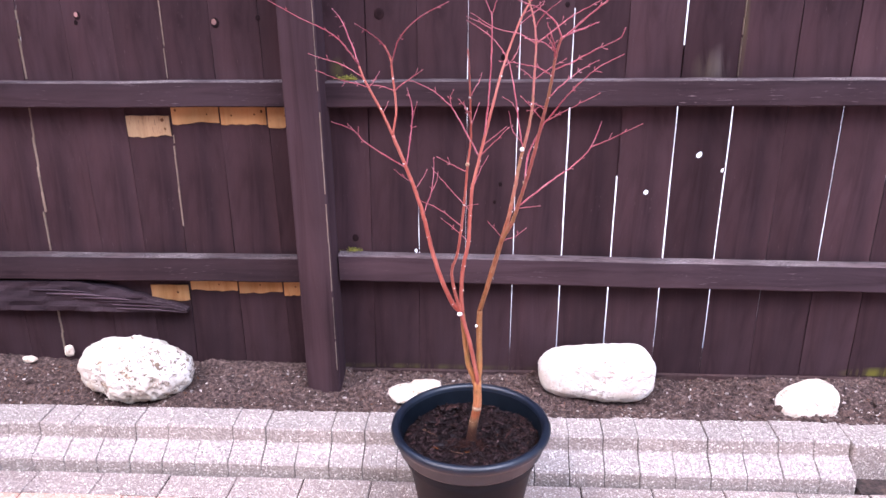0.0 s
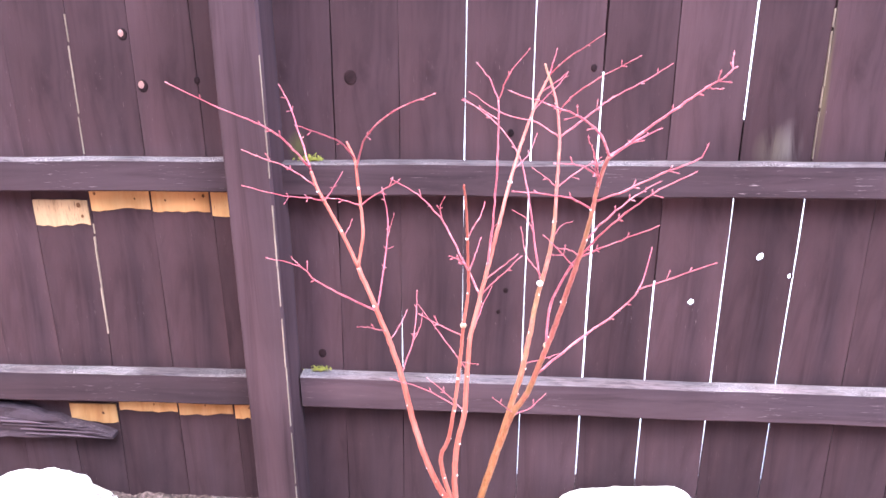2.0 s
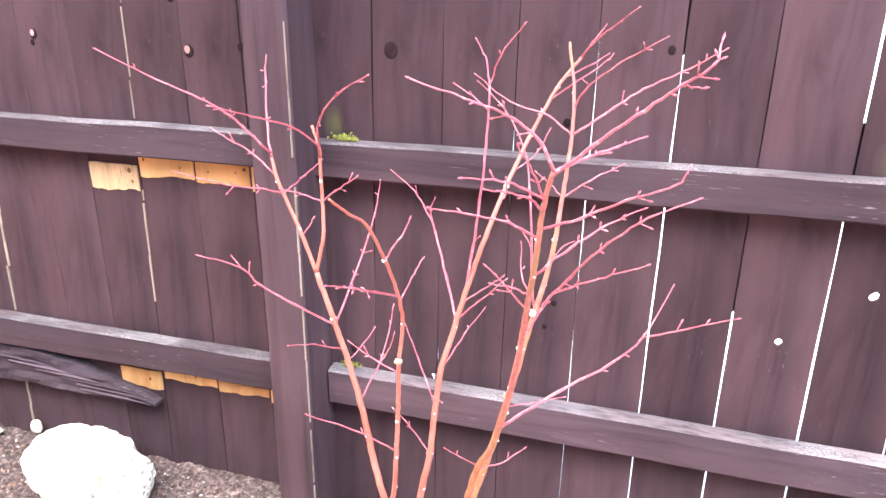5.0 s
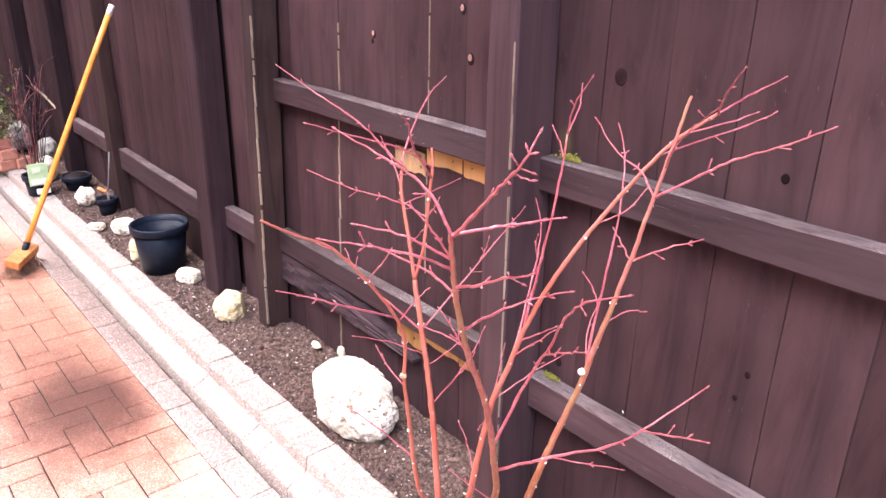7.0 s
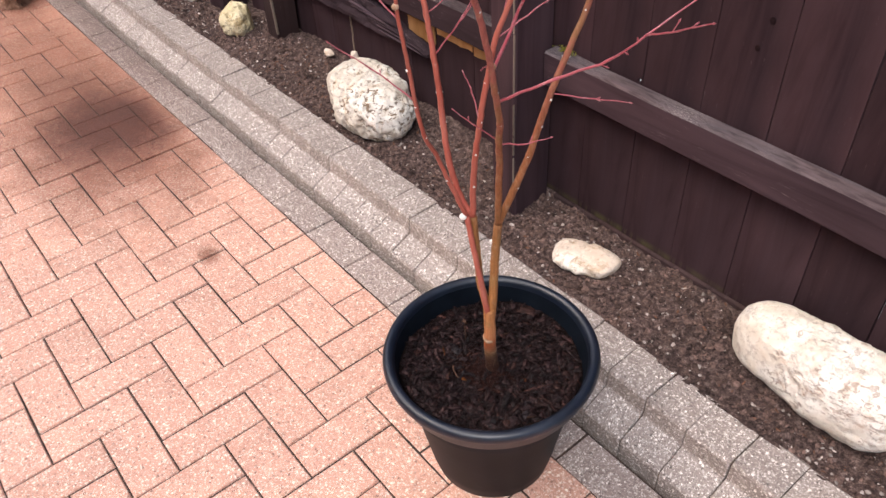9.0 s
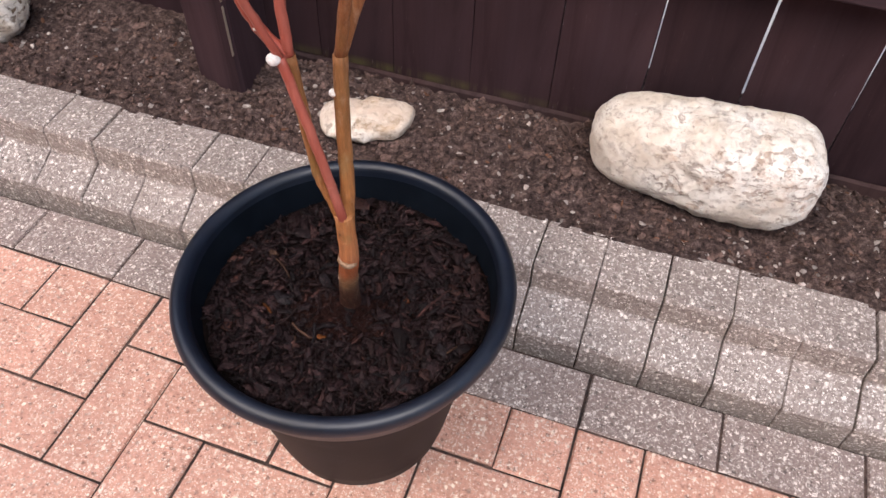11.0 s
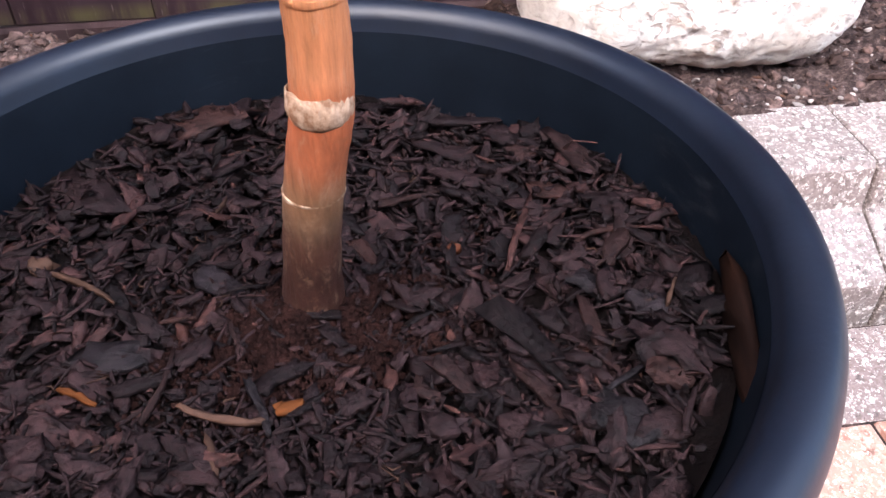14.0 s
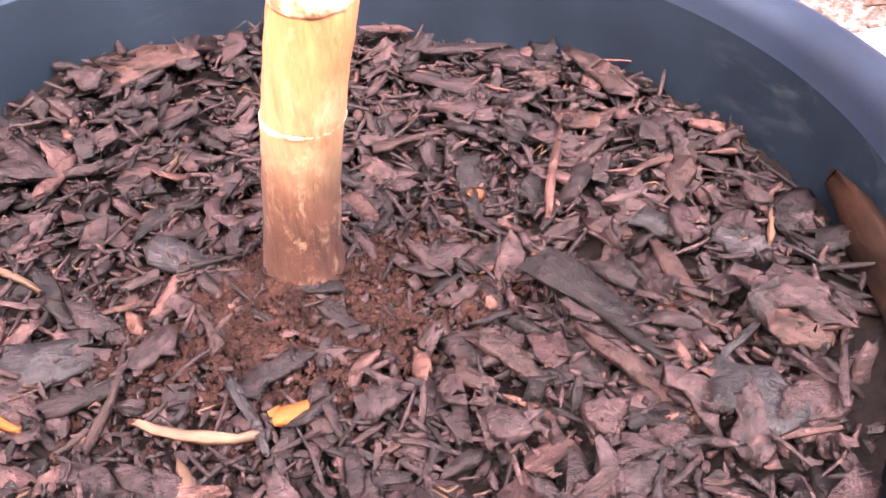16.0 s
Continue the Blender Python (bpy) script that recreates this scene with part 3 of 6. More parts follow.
def pebbles(name, count, lo, hi, mat, label, seed, xr=(-4.8, 1.9), yr=(2.185, 2.42), power=3.0):
    """Loose angular crumbs half sunk in the bed, gathered in drifts."""
    rng = random.Random(seed)
    verts, faces = [], []
    while count:
        x, y = rng.uniform(*xr), rng.uniform(*yr)
        if noise.noise((x * 7, y * 7, seed)) < rng.uniform(-0.7, 0.5):
            continue
        count -= 1
        s = lo + (hi - lo) * rng.random() ** power
        at = Vector((x, y, SOIL - 0.008 + soil_height(x, y) + s * 0.1))
        turn = Euler((rng.gauss(0, 0.4), rng.gauss(0, 0.4), rng.uniform(0, 6.3))).to_matrix()
        long, flat = rng.uniform(0.9, 1.6), rng.uniform(0.4, 0.85)
        n = len(verts)
        for q in BALL[0]:
            verts.append(at + turn @ (Vector((q.x * long, q.y, q.z * flat)) * s * rng.uniform(0.55, 1.2)))
        faces += [[n + i for i in f] for f in BALL[1]]
    return tagged(joined(name, verts, faces, mat), label, "soil", kind="stuff")


# ---- fence ----
def board_mesh(w0, w1, skew, height, thick, holes=(), rng=random):
    """A board from x = 0: w0 wide at the foot, w1 at the top, with round knot holes (x, z, radius) through it."""
    bm = bmesh.new()
    n = 11
    outline = [(0.0 + 0.0012 * rng.uniform(-1, 1), height * k / n) for k in range(n + 1)]
    outline += [(w0 + (w1 - w0) * k / n + 0.0012 * rng.uniform(-1, 1), height * k / n) for k in range(n, -1, -1)]
    loops = [outline] + [[(x + r * math.cos(a) * rng.uniform(0.8, 1.15), z + r * math.sin(a) * 1.2 * rng.uniform(0.8, 1.15)) for a in (2 * math.pi * k / 10 for k in range(10))] for x, z, r in holes]
    edges = []
    for lp in loops:
        vs = [bm.verts.new((x + skew * z, 0, z)) for x, z in lp]
        edges += [bm.edges.new((vs[k], vs[(k + 1) % len(vs)])) for k in range(len(vs))]
    if holes:
        bmesh.ops.triangle_fill(bm, edges=edges, use_beauty=True)
    else:
        bm.faces.new(list(bm.verts))
    res = bmesh.ops.extrude_face_region(bm, geom=list(bm.faces))
    bmesh.ops.translate(bm, verts=[q for q in res["geom"] if isinstance(q, bmesh.types.BMVert)], vec=(0.15 * thick, thick, 0))
    bmesh.ops.recalc_face_normals(bm, faces=bm.faces)
    return bm


fence = thing("fence", "dark brown stained close-board garden fence with posts and rails", "fence", (0, 0, 0))


def knot(x, y, z, r, mat, label):
    bm = bmesh.new()
    bmesh.ops.create_uvsphere(bm, u_segments=12, v_segments=6, radius=1, matrix=Matrix.Translation((x, y, z)) @ Matrix.Diagonal((r, 0.0010, r * 1.2, 1)))
    return part("knot", bm, mat, fence, label, True)


def fence_panel(gaps, y, zb, zt, holes=(), gap_w={}, seed=1):
    """Upright boards of the fence between the given joints."""
    rng = random.Random(seed)
    for k in range(len(gaps) - 1):
        g0 = gap_w.get(k, rng.choice((0.001, 0.0015, 0.002)))
        g1 = gap_w.get(k + 1, 0.0015)
        (a, atop), (b2, btop) = gaps[k] if isinstance(gaps[k], tuple) else (gaps[k],) * 2, gaps[k + 1] if isinstance(gaps[k + 1], tuple) else (gaps[k + 1],) * 2
        lean = (atop - a) / (zt - zb)
        a, atop, b2, btop = a + g0 / 2, atop + g0 / 2, b2 - g1 / 2, btop - g1 / 2
        w, wtop = b2 - a, btop - atop
        hs = [(hx - a, hz - zb, hr) for hx, hz, hr in holes if a < hx < b2]
        bm = board_mesh(w, wtop - rng.uniform(-0.0005, 0.0015), lean + rng.uniform(-0.0008, 0.0008), zt - zb + rng.uniform(-0.004, 0.012), 0.009, hs, rng)
        o = part("board", bm, M_BOARD, fence)
        o.location = (a, y + rng.uniform(-0.0008, 0.0008), zb + rng.uniform(-0.004, 0.004))
        o.rotation_euler = (0, 0, radians(rng.uniform(-0.15, 0.15)))


def rail(name, x0, x1, y0, y1, z0, z1, label, tilt=0.0, seed=0, mat=None):
    rng = random.Random(seed)
    n = max(6, int((x1 - x0) / 0.06))
    bm = bmesh.new()
    c = 0.004
    prof = [(y1, z0), (y0 + c, z0), (y0, z0 + c), (y0, z1 - c), (y0 + c, z1), (y1, z1)]
    rings = []
    for k in range(n + 1):
        x = x0 + (x1 - x0) * k / n
        dz = tilt * (k / n - 0.5) + 0.0025 * noise.noise((x * 3, seed, 0))
        rings.append([bm.verts.new((x, yy + 0.0018 * noise.noise((x * 9, yy * 50, seed)), zz + dz + 0.0018 * noise.noise((x * 12, zz * 60, seed)))) for yy, zz in prof])
    for a, b2 in zip(rings, rings[1:]):
        for i in range(6):
            f = bm.faces.new((a[i], a[(i + 1) % 6], b2[(i + 1) % 6], b2[i]))
            # top and front chamfer take the worn, sky-lightened colour
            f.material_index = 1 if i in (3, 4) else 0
    bm.faces.new(rings[0])
    bm.faces.new(rings[-1])
    bmesh.ops.recalc_face_normals(bm, faces=bm.faces)
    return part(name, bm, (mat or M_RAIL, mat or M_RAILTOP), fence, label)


def post(x0, x1, y0, y1, top, label, mat=None, lean=(0, 0), bottom=0.0, twist=0.0):
    bm = bmesh.new()
    n = 14
    c = 0.006
    prof = [(x0 + c, y0), (x1 - c, y0 - twist), (x1, y0 - twist + c), (x1 - 0.003, y1), (x0, y1), (x0, y0 + c)]
    rings = []
    for k in range(n + 1):
        z = bottom + (top - bottom) * k / n
        rings.append([bm.verts.new((x + lean[0] * z + 0.002 * noise.noise((x * 40, y * 40, z * 4)), y + lean[1] * z + 0.002 * noise.noise((x * 31, y * 17, z * 5)), z)) for x, y in prof])
    for a, b2 in zip(rings, rings[1:]):
        for i in range(6):
            bm.faces.new((a[i], a[(i + 1) % 6], b2[(i + 1) % 6], b2[i]))
    bm.faces.new(rings[-1])
    bm.faces.new(rings[0])
    bmesh.ops.recalc_face_normals(bm, faces=bm.faces)
    return part("post", bm, mat or M_POST, fence, label)


TOP = 1.86
right_gaps = [(gx - 0.0085, gx + 0.0150) for gx in (-0.215, -0.035, 0.1135, 0.262, 0.412, 0.564, 0.718, 0.8785, 1.036, 1.193, 1.351, 1.505, 1.66, 1.81, 1.96, 2.11, 2.26, 2.41, 2.56)]
fence_panel(right_gaps, BOARD_Y, 0.136, TOP,
                    holes=((0.947, 0.866, 0.0085), (0.80, 0.756, 0.0075), (1.022, 0.82, 0.0065), (0.098, 0.552, 0.008)),
                    gap_w={1: 0.0015, 2: 0.0030, 3: 0.0022, 4: 0.0026, 5: 0.0044, 6: 0.0036, 7: 0.0036, 8: 0.0030, 9: 0.0026, 10: 0.0028, 11: 0.0034, 12: 0.0034}, seed=3)
for kx, kz, kr in ((0.012, 1.281, 0.017), (0.371, 1.157, 0.009), (0.367, 0.777, 0.007), (0.55, 1.30, 0.008), (-0.09, 0.60, 0.012), (0.35, 0.72, 0.006)):
    knot(kx, BOARD_Y - 0.0008, kz, kr * 0.85, M_KNOT, "dark knot in the board")
left_gaps = [-1.60, -1.41, -1.275, (-1.158, -1.074), -0.957, -0.809, (-0.680, -0.641), -0.506, (-0.344, -0.364), -0.225]
fence_panel(left_gaps, LEFT_Y, 0.11, TOP,
                    gap_w={2: 0.002, 3: 0.005, 4: 0.002, 6: 0.003, 7: 0.002}, seed=4)
for kx, kz, kr in ((-0.492, 1.260, 0.012), (-0.525, 1.377, 0.011), (-0.914, 1.285, 0.010)):
    knot(kx + 0.003, LEFT_Y - 0.0008, kz - 0.003, kr * 1.05, M_KNOT, "dark ring of a knot")
    knot(kx, LEFT_Y - 0.0013, kz, kr * 0.66, M_PINKKNOT, "pale pinkish knot in the board")
for kx, kz, kr in ((-0.918, 1.262, 0.008), (-0.358, 1.270, 0.009)):
    knot(kx, LEFT_Y - 0.0008, kz, kr * 0.8, M_KNOT, "dark knot in the board")
fence_panel([-1.885, -1.72, -1.58], LEFT_Y - 0.02, 0.11, TOP, seed=5)
fence_panel([-3.36 + 0.146 * k for k in range(10)], LEFT_Y - 0.015, 0.11, TOP, seed=6)
fence_panel([-4.30 + 0.15 * k for k in range(7)], LEFT_Y, 0.11, TOP, gap_w={3: 0.004}, seed=7)
fence_panel([-9.30 + 0.15 * k for k in range(34)], LEFT_Y, 0.11, TOP, gap_w={28: 0.012}, seed=8)

post(-0.253, -0.141, 2.314, 2.412, TOP + 0.04, "square dark brown stained fence post between two panels", None, (-0.004, 0), twist=0.024)
post(-1.600, -1.520, 2.365, 2.458, TOP + 0.03, "weathered dark fence post with mossy edge", M_OLDPOST, (0.045, 0))
post(-2.06, -1.93, 2.345, 2.455, TOP + 0.06, "stout dark brown fence post", M_DARKPOST)
post(-3.40, -3.29, 2.385, 2.455, TOP, "leaning mossy grey-brown fence post", M_OLDPOST, (-0.03, 0))
post(-4.40, -4.24, 2.38, 2.47, TOP + 0.05, "dark brown fence post by the pots", M_DARKPOST)
post(-5.35, -5.23, 2.38, 2.47, TOP + 0.05, "dark brown fence post near the far corner", M_DARKPOST)

rail("rail", -0.150, 2.6, 2.380, 2.420, 1.018, 1.095, "upper fence rail with worn top edge, coloured paler for sky light", 0.0, 1)
rail("rail", -0.140, 2.6, 2.380, 2.420, 0.452, 0.539, "lower fence rail with worn top edge, coloured paler for sky light", -0.034, 2)
rail("rail", -1.470, -0.248, 2.432, 2.471, 1.012, 1.090, "upper fence rail above the torn bare wood", 0.0, 3)
rail("rail", -1.502, -0.248, 2.432, 2.471, 0.440, 0.526, "lower fence rail above the torn bare wood", 0.0, 4)
rail("rail", -1.928, -1.617, 2.41, 2.450, 0.42, 0.51, "short lower fence rail between two posts", 0.0, 5)
rail("rail", -3.288, -2.062, 2.415, 2.455, 0.36, 0.475, "low fence rail behind the empty pot", -0.02, 6)
rail("rail", -4.238, -3.402, 2.43, 2.470, 0.40, 0.49, "low fence rail behind the far pots", 0.0, 7)
stick = mesh_object("garden_stick", tube([(-5.02, 2.395, 0.60), (-4.7, 2.40, 0.56), (-4.38, 2.395, 0.515)], [0.007, 0.008, 0.007], 8), M_EDGE, smooth=True)
tagged(stick, "thin pale stick leaning on the fence corner", "stick")
rail("gravel_board", -0.122, 2.6, 2.418, 2.432, 0.05, 0.137, "low greenish board under the fence panel", 0.0, 9, M_OLDPOST)


def slip(name, x0, x1, y0, y1, z0, z1, mat, label):
    return part(name, box((x0, y0, z0), (x1, y1, z1), 0.001), mat, fence, label)


# added strips behind the boards close some joints against the bright backdrop
slip("batten", -2.20, -1.80, LEFT_Y + 0.010, LEFT_Y + 0.024, 0.11, TOP, M_BOARD, "backing board added to keep the gap beside the post dark")
for gx, z0, z1 in ((-0.035, 0.14, TOP), (0.112, 1.06, TOP), (0.562, 1.29, TOP), (0.717, 1.06, TOP), (1.036, 1.06, TOP), (1.199, 1.06, TOP), (1.363, 1.06, TOP), (1.51, 1.06, TOP), (0.876, 1.06, 1.185),
                   (0.112, 0.14, 0.47), (0.26, 0.14, 0.5), (1.363, 0.14, 0.5), (1.51, 0.14, 0.5), (0.717, 0.80, 1.05)):
    slip("batten", gx - 0.02, gx + 0.02, BOARD_Y + 0.0125, BOARD_Y + 0.021, z0, z1, M_BOARD, "thin strip added behind a board joint to block light")
erng = random.Random(77)
for gx, lean, yy, z0, z1, w in ((-1.1635, 0.050, LEFT_Y, 0.53, 1.01, 0.007), (-1.1635, 0.050, LEFT_Y, 1.095, 1.30, 0.005), (-0.6825, 0.0223, LEFT_Y, 1.095, 1.42, 0.004), (-0.6825, 0.0223, LEFT_Y, 0.62, 0.92, 0.004), (-1.1635, 0.050, LEFT_Y, 0.16, 0.31, 0.008),
                                 (-1.5235, 0.045, 2.3655, 0.15, 0.62, 0.010), (-1.5235, 0.045, 2.3655, 0.64, 1.30, 0.006), (-0.1455, -0.004, 2.2905, 0.20, 0.45, 0.002), (-0.1455, -0.004, 2.2905, 0.47, 0.75, 0.0025), (-0.1455, -0.004, 2.2905, 0.78, 1.02, 0.0025), (-0.1455, -0.004, 2.2905, 1.08, 1.34, 0.002), (1.026, 0.0136, BOARD_Y, 1.10, 1.42, 0.0022)):
    z = z0
    while z < z1 - 0.01:
        ln = min(erng.uniform(0.03, 0.16), z1 - z)
        ww, dx = w * erng.uniform(0.55, 1.0), w * erng.uniform(-0.3, 0.3) + gx + lean * (z + ln / 2)
        slip("board_edge", dx - ww / 2, dx + ww / 2, yy - 0.0035, yy + 0.004, z, z + ln, M_EDGE, "bare pale edge of a board")
        z += ln + erng.choice((0.0005, 0.001, 0.008))


def torn_strip(x0, x1, z0, z1, seed, mat=None):
    """A strip of bare wood with a ragged lower edge, one per board."""
    rng = random.Random(seed)
    bm = bmesh.new()
    n = 9
    y = LEFT_Y - 0.0045
    top = [bm.verts.new((x0 + (x1 - x0) * k / n, y, z1 + rng.uniform(-0.001, 0.001))) for k in range(n + 1)]
    low = [bm.verts.new((x0 + (x1 - x0) * k / n, y + 0.0015, z0 + rng.uniform(-0.003, 0.0035) - 0.003 * math.sin(k / n * 3.1 + seed))) for k in range(n + 1)]
    for k in range(n):
        bm.faces.new((top[k], low[k], low[k + 1], top[k + 1]))
    res = bmesh.ops.extrude_face_region(bm, geom=list(bm.faces))
    bmesh.ops.translate(bm, verts=[q for q in res["geom"] if isinstance(q, bmesh.types.BMVert)], vec=(0, 0.004, 0))
    bmesh.ops.recalc_face_normals(bm, faces=bm.faces)
    return part("bare_wood_patch", bm, mat or M_BAREWOOD, fence, "ragged strip of bare pine")


torn_strip(-0.807, -0.668, 0.916, 0.981, 1, M_PALEWOOD)
torn_strip(-0.659, -0.509, 0.956, 1.010, 2)
torn_strip(-0.503, -0.360, 0.950, 1.010, 3)
torn_strip(-0.354, -0.254, 0.940, 1.010, 4)
torn_strip(-0.807, -0.678, 0.357, 0.411, 5)
torn_strip(-0.668, -0.509, 0.394, 0.440, 6)
torn_strip(-0.503, -0.356, 0.388, 0.440, 7)
torn_strip(-0.350, -0.254, 0.379, 0.440, 8)


for kx, kz, kr in ((-0.690, 0.968, 0.009), (-0.684, 0.940, 0.006), (-0.645, 0.998, 0.006), (-0.545, 0.985, 0.004), (-0.468, 0.982, 0.004), (-0.395, 0.985, 0.004), (-0.372, 0.994, 0.006), (-0.300, 0.980, 0.004), (-0.715, 0.385, 0.006), (-0.570, 0.415, 0.004), (-0.430, 0.415, 0.004), (-0.310, 0.410, 0.004)):
    knot(kx, LEFT_Y - 0.0052, kz, kr * 0.62, M_NAILHOLE, "brown knot or nail hole in the bare wood")


def broken_plank():
    """A weathered plank end, splintered to a point, fixed below the rail."""
    rng = random.Random(9)
    bm = bmesh.new()
    n = 40
    rings = []
    for k in range(n + 1):
        u = k / n
        x = -1.51 + (0.83) * u
        lo, hi = 0.325, 0.432
        if u > 0.55:
            w = (u - 0.55) / 0.45
            hi = 0.432 - 0.098 * w ** 1.3 + 0.012 * noise.noise((u * 30, 0, 0)) + 0.007 * noise.noise((u * 90, 4, 0))
        lo += 0.003 * noise.noise((u * 25, 3, 0))
        hi = max(hi, lo + 0.004)
        ring = []
        for s in range(7):
            z = lo + (hi - lo) * s / 6
            ring.append(bm.verts.new((x, 2.438 + 0.008 * noise.noise((u * 9, z * 110, 2)) + 0.003 * noise.noise((u * 40, z * 260, 7)), z)))
        for s in (6, 0):
            ring.append(bm.verts.new((x, 2.468, lo + (hi - lo) * s / 6)))
        rings.append(ring)
    for a, b2 in zip(rings, rings[1:]):
        for i in range(9):
            bm.faces.new((a[i], a[(i + 1) % 9], b2[(i + 1) % 9], b2[i]))
    bm.faces.new(rings[0])
    bm.faces.new(rings[-1])
    bmesh.ops.recalc_face_normals(bm, faces=bm.faces)
    return tagged(mesh_object("broken_plank", bm, M_GREYWOOD), "splintered grey weathered plank below the fence rail", "plank")


plank = broken_plank()
for k in range(6):
    z = 0.333 + 0.013 * k
    x1 = -0.70 - 0.05 * k + 0.045 * math.sin(k * 7.3)
    part("splinter", tube([(x1 - 0.22, 2.436, z + 0.004), (x1 - 0.08, 2.4335, z + 0.002), (x1, 2.434, z - 0.004)], [0.0035, 0.0042 + 0.002 * math.sin(k * 5), 0.0006], 5), M_GREYWOOD, plank)


def moss_tuft(x, y, z, s, seed):
    rng = random.Random(seed)
    bm = bmesh.new()
    for _ in range(260):
        p = Vector((rng.gauss(0, s * 0.9), rng.gauss(0, s * 0.25), abs(rng.gauss(0, s * 0.35))))
        bmesh.ops.create_icosphere(bm, subdivisions=1, radius=rng.uniform(0.05, 0.13) * s, matrix=Matrix.Translation(p))
    o = mesh_object("moss", bm, M_MOSS, smooth=True)
    o.location = (x, y, z)
    return tagged(o, "small tuft of yellow-green moss on the rail", "moss", "moss tufts")


moss_tuft(-0.085, 2.405, 1.096, 0.016, 1)
moss_tuft(-0.095, 2.405, 0.562, 0.013, 2)

# made-up pale backdrop, makes the gaps between boards show bright
wall = tagged(mesh_object("wall_neighbour", box((-14, 5.2, -0.03), (9, 5.4, 4.0)), M_PALEWALL), "pale backdrop wall added beyond the fence to brighten its gaps", "wall", kind="structure")
# added wall out of view: holds back sky light and reflections from behind
tagged(mesh_object("wall_house", box((-9.6, -3.4, -0.03), (5.0, -3.2, 4.6)), M_ADDEDWALL), "unseen plain brown wall added opposite the fence to cut sky light", "wall", kind="structure")
# second added wall, unseen, there to shade the far end of the fence
tagged(mesh_object("wall_end", box((-7.0, -3.19, -0.03), (-6.8, 2.4, 4.6)), M_ADDEDWALL), "unseen plain brown wall added to shade the far corner", "wall", kind="structure")


# ---- rocks ----
def rock(label, centre, size, mat, seed, lumps=(), power=2.6, turn=0.0, detail=5, rough=0.09, group="garden rocks", cuts=9, deep=0.16, flats=(), pits=0.0):
    bm = bmesh.new()
    rr = random.Random(seed * 31)
    planes = []
    for _ in range(cuts):
        pn = Vector((rr.gauss(0, 1), rr.gauss(0, 1), rr.gauss(0.2, 0.8))).normalized()
        planes.append((pn, rr.uniform(1.0 - deep, 1.04)))
    planes += [(Vector(pn).normalized(), off) for pn, off in flats]
    bmesh.ops.create_icosphere(bm, subdivisions=detail, radius=1)
    for q in bm.verts:
        d = q.co.normalized()
        r = (abs(d.x) ** power + abs(d.y) ** power + abs(d.z) ** power) ** (-1 / power)
        o = Vector((seed * 7.3, seed * 3.1, seed * 1.7))
        r *= 1 + rough * 1.6 * noise.noise(d * 1.6 + o) + rough * noise.noise(d * 4.0 + o) + rough * 0.35 * noise.noise(d * 10 + o) + rough * 0.10 * noise.noise(d * 26 + o)
        for (lx, ly, lz), width, amount in lumps:
            r += amount * math.exp(-((d - Vector((lx, ly, lz)).normalized()).length / width) ** 2)
        v = d * r
        for pn, off in planes:
            over = v.dot(pn) - off
            if over > 0:
                v -= pn * over * 0.9
        if pits:
            s = Vector((v.x * size[0], v.y * size[1], v.z * size[2])) / 2
            hollow = max(0.0, noise.noise(s * 62 + o) - 0.10) + 0.6 * max(0.0, noise.noise(s * 130 + o) - 0.12)
            v -= d * pits * hollow * (0.35 + max(0.0, noise.noise(d * 2.2 - o) + 0.3))
        q.co = Vector((v.x * size[0] / 2, v.y * size[1] / 2, v.z * size[2] / 2))
    o = mesh_object("rock", bm, mat, smooth=True)
    o.location = centre
    o.rotation_euler = (0, 0, radians(turn))
    return tagged(o, label, "rock", group)


def lobed_rock(label, centre, lobes, mat, seed, rough=0.004, pits=0.0, flats=(), detail=6):
    """A rock of a few rounded blocks grown together (x, y, z, three half widths, turn, squareness), roughened and pitted."""
    bm = bmesh.new()
    bmesh.ops.create_icosphere(bm, subdivisions=detail, radius=1)
    dirs = np.array([q.co.normalized()[:] for q in bm.verts])
    reach = np.full(len(dirs), 0.004)
    for r in np.linspace(0.004, 0.26, 160):
        p, total = dirs * r, np.zeros(len(dirs))
        for cx, cy, cz, rx, ry, rz, turn, power in lobes:
            c, s = math.cos(turn), math.sin(turn)
            x, y, z = p[:, 0] - cx, p[:, 1] - cy, p[:, 2] - cz
            u = np.abs((x * c + y * s) / rx) ** power + np.abs((y * c - x * s) / ry) ** power + np.abs(z / rz) ** power
            total += np.exp(-14 * np.clip(u ** (1 / power) - 1, -1, 4))
        reach[total >= 1] = r
    o = Vector((seed * 7.3, seed * 3.1, seed * 1.7))
    for q, r in zip(bm.verts, reach):
        d = q.co.normalized()
        p = d * float(r)
        q.co = p + d * rough * (1.3 * noise.noise(p * 18 + o) + 0.9 * noise.noise(p * 45 + o) + 0.5 * noise.noise(p * 110 + o))
        for pn, off in flats:
            over = q.co.dot(pn) - off
            if over > 0:
                q.co -= Vector(pn) * over * 0.85
        if pits:
            hollow = max(0.0, noise.noise(p * 62 + o) - 0.10) + 0.6 * max(0.0, noise.noise(p * 130 + o) - 0.12)
            q.co -= d * pits * hollow * (0.35 + max(0.0, noise.noise(p * 14 - o) + 0.3))
    bmesh.ops.smooth_vert(bm, verts=bm.verts, factor=0.35, use_axis_x=True, use_axis_y=True, use_axis_z=True)
    ob = mesh_object("rock", bm, mat, smooth=True)
    ob.location = centre
    return tagged(ob, label, "rock", "garden rocks")


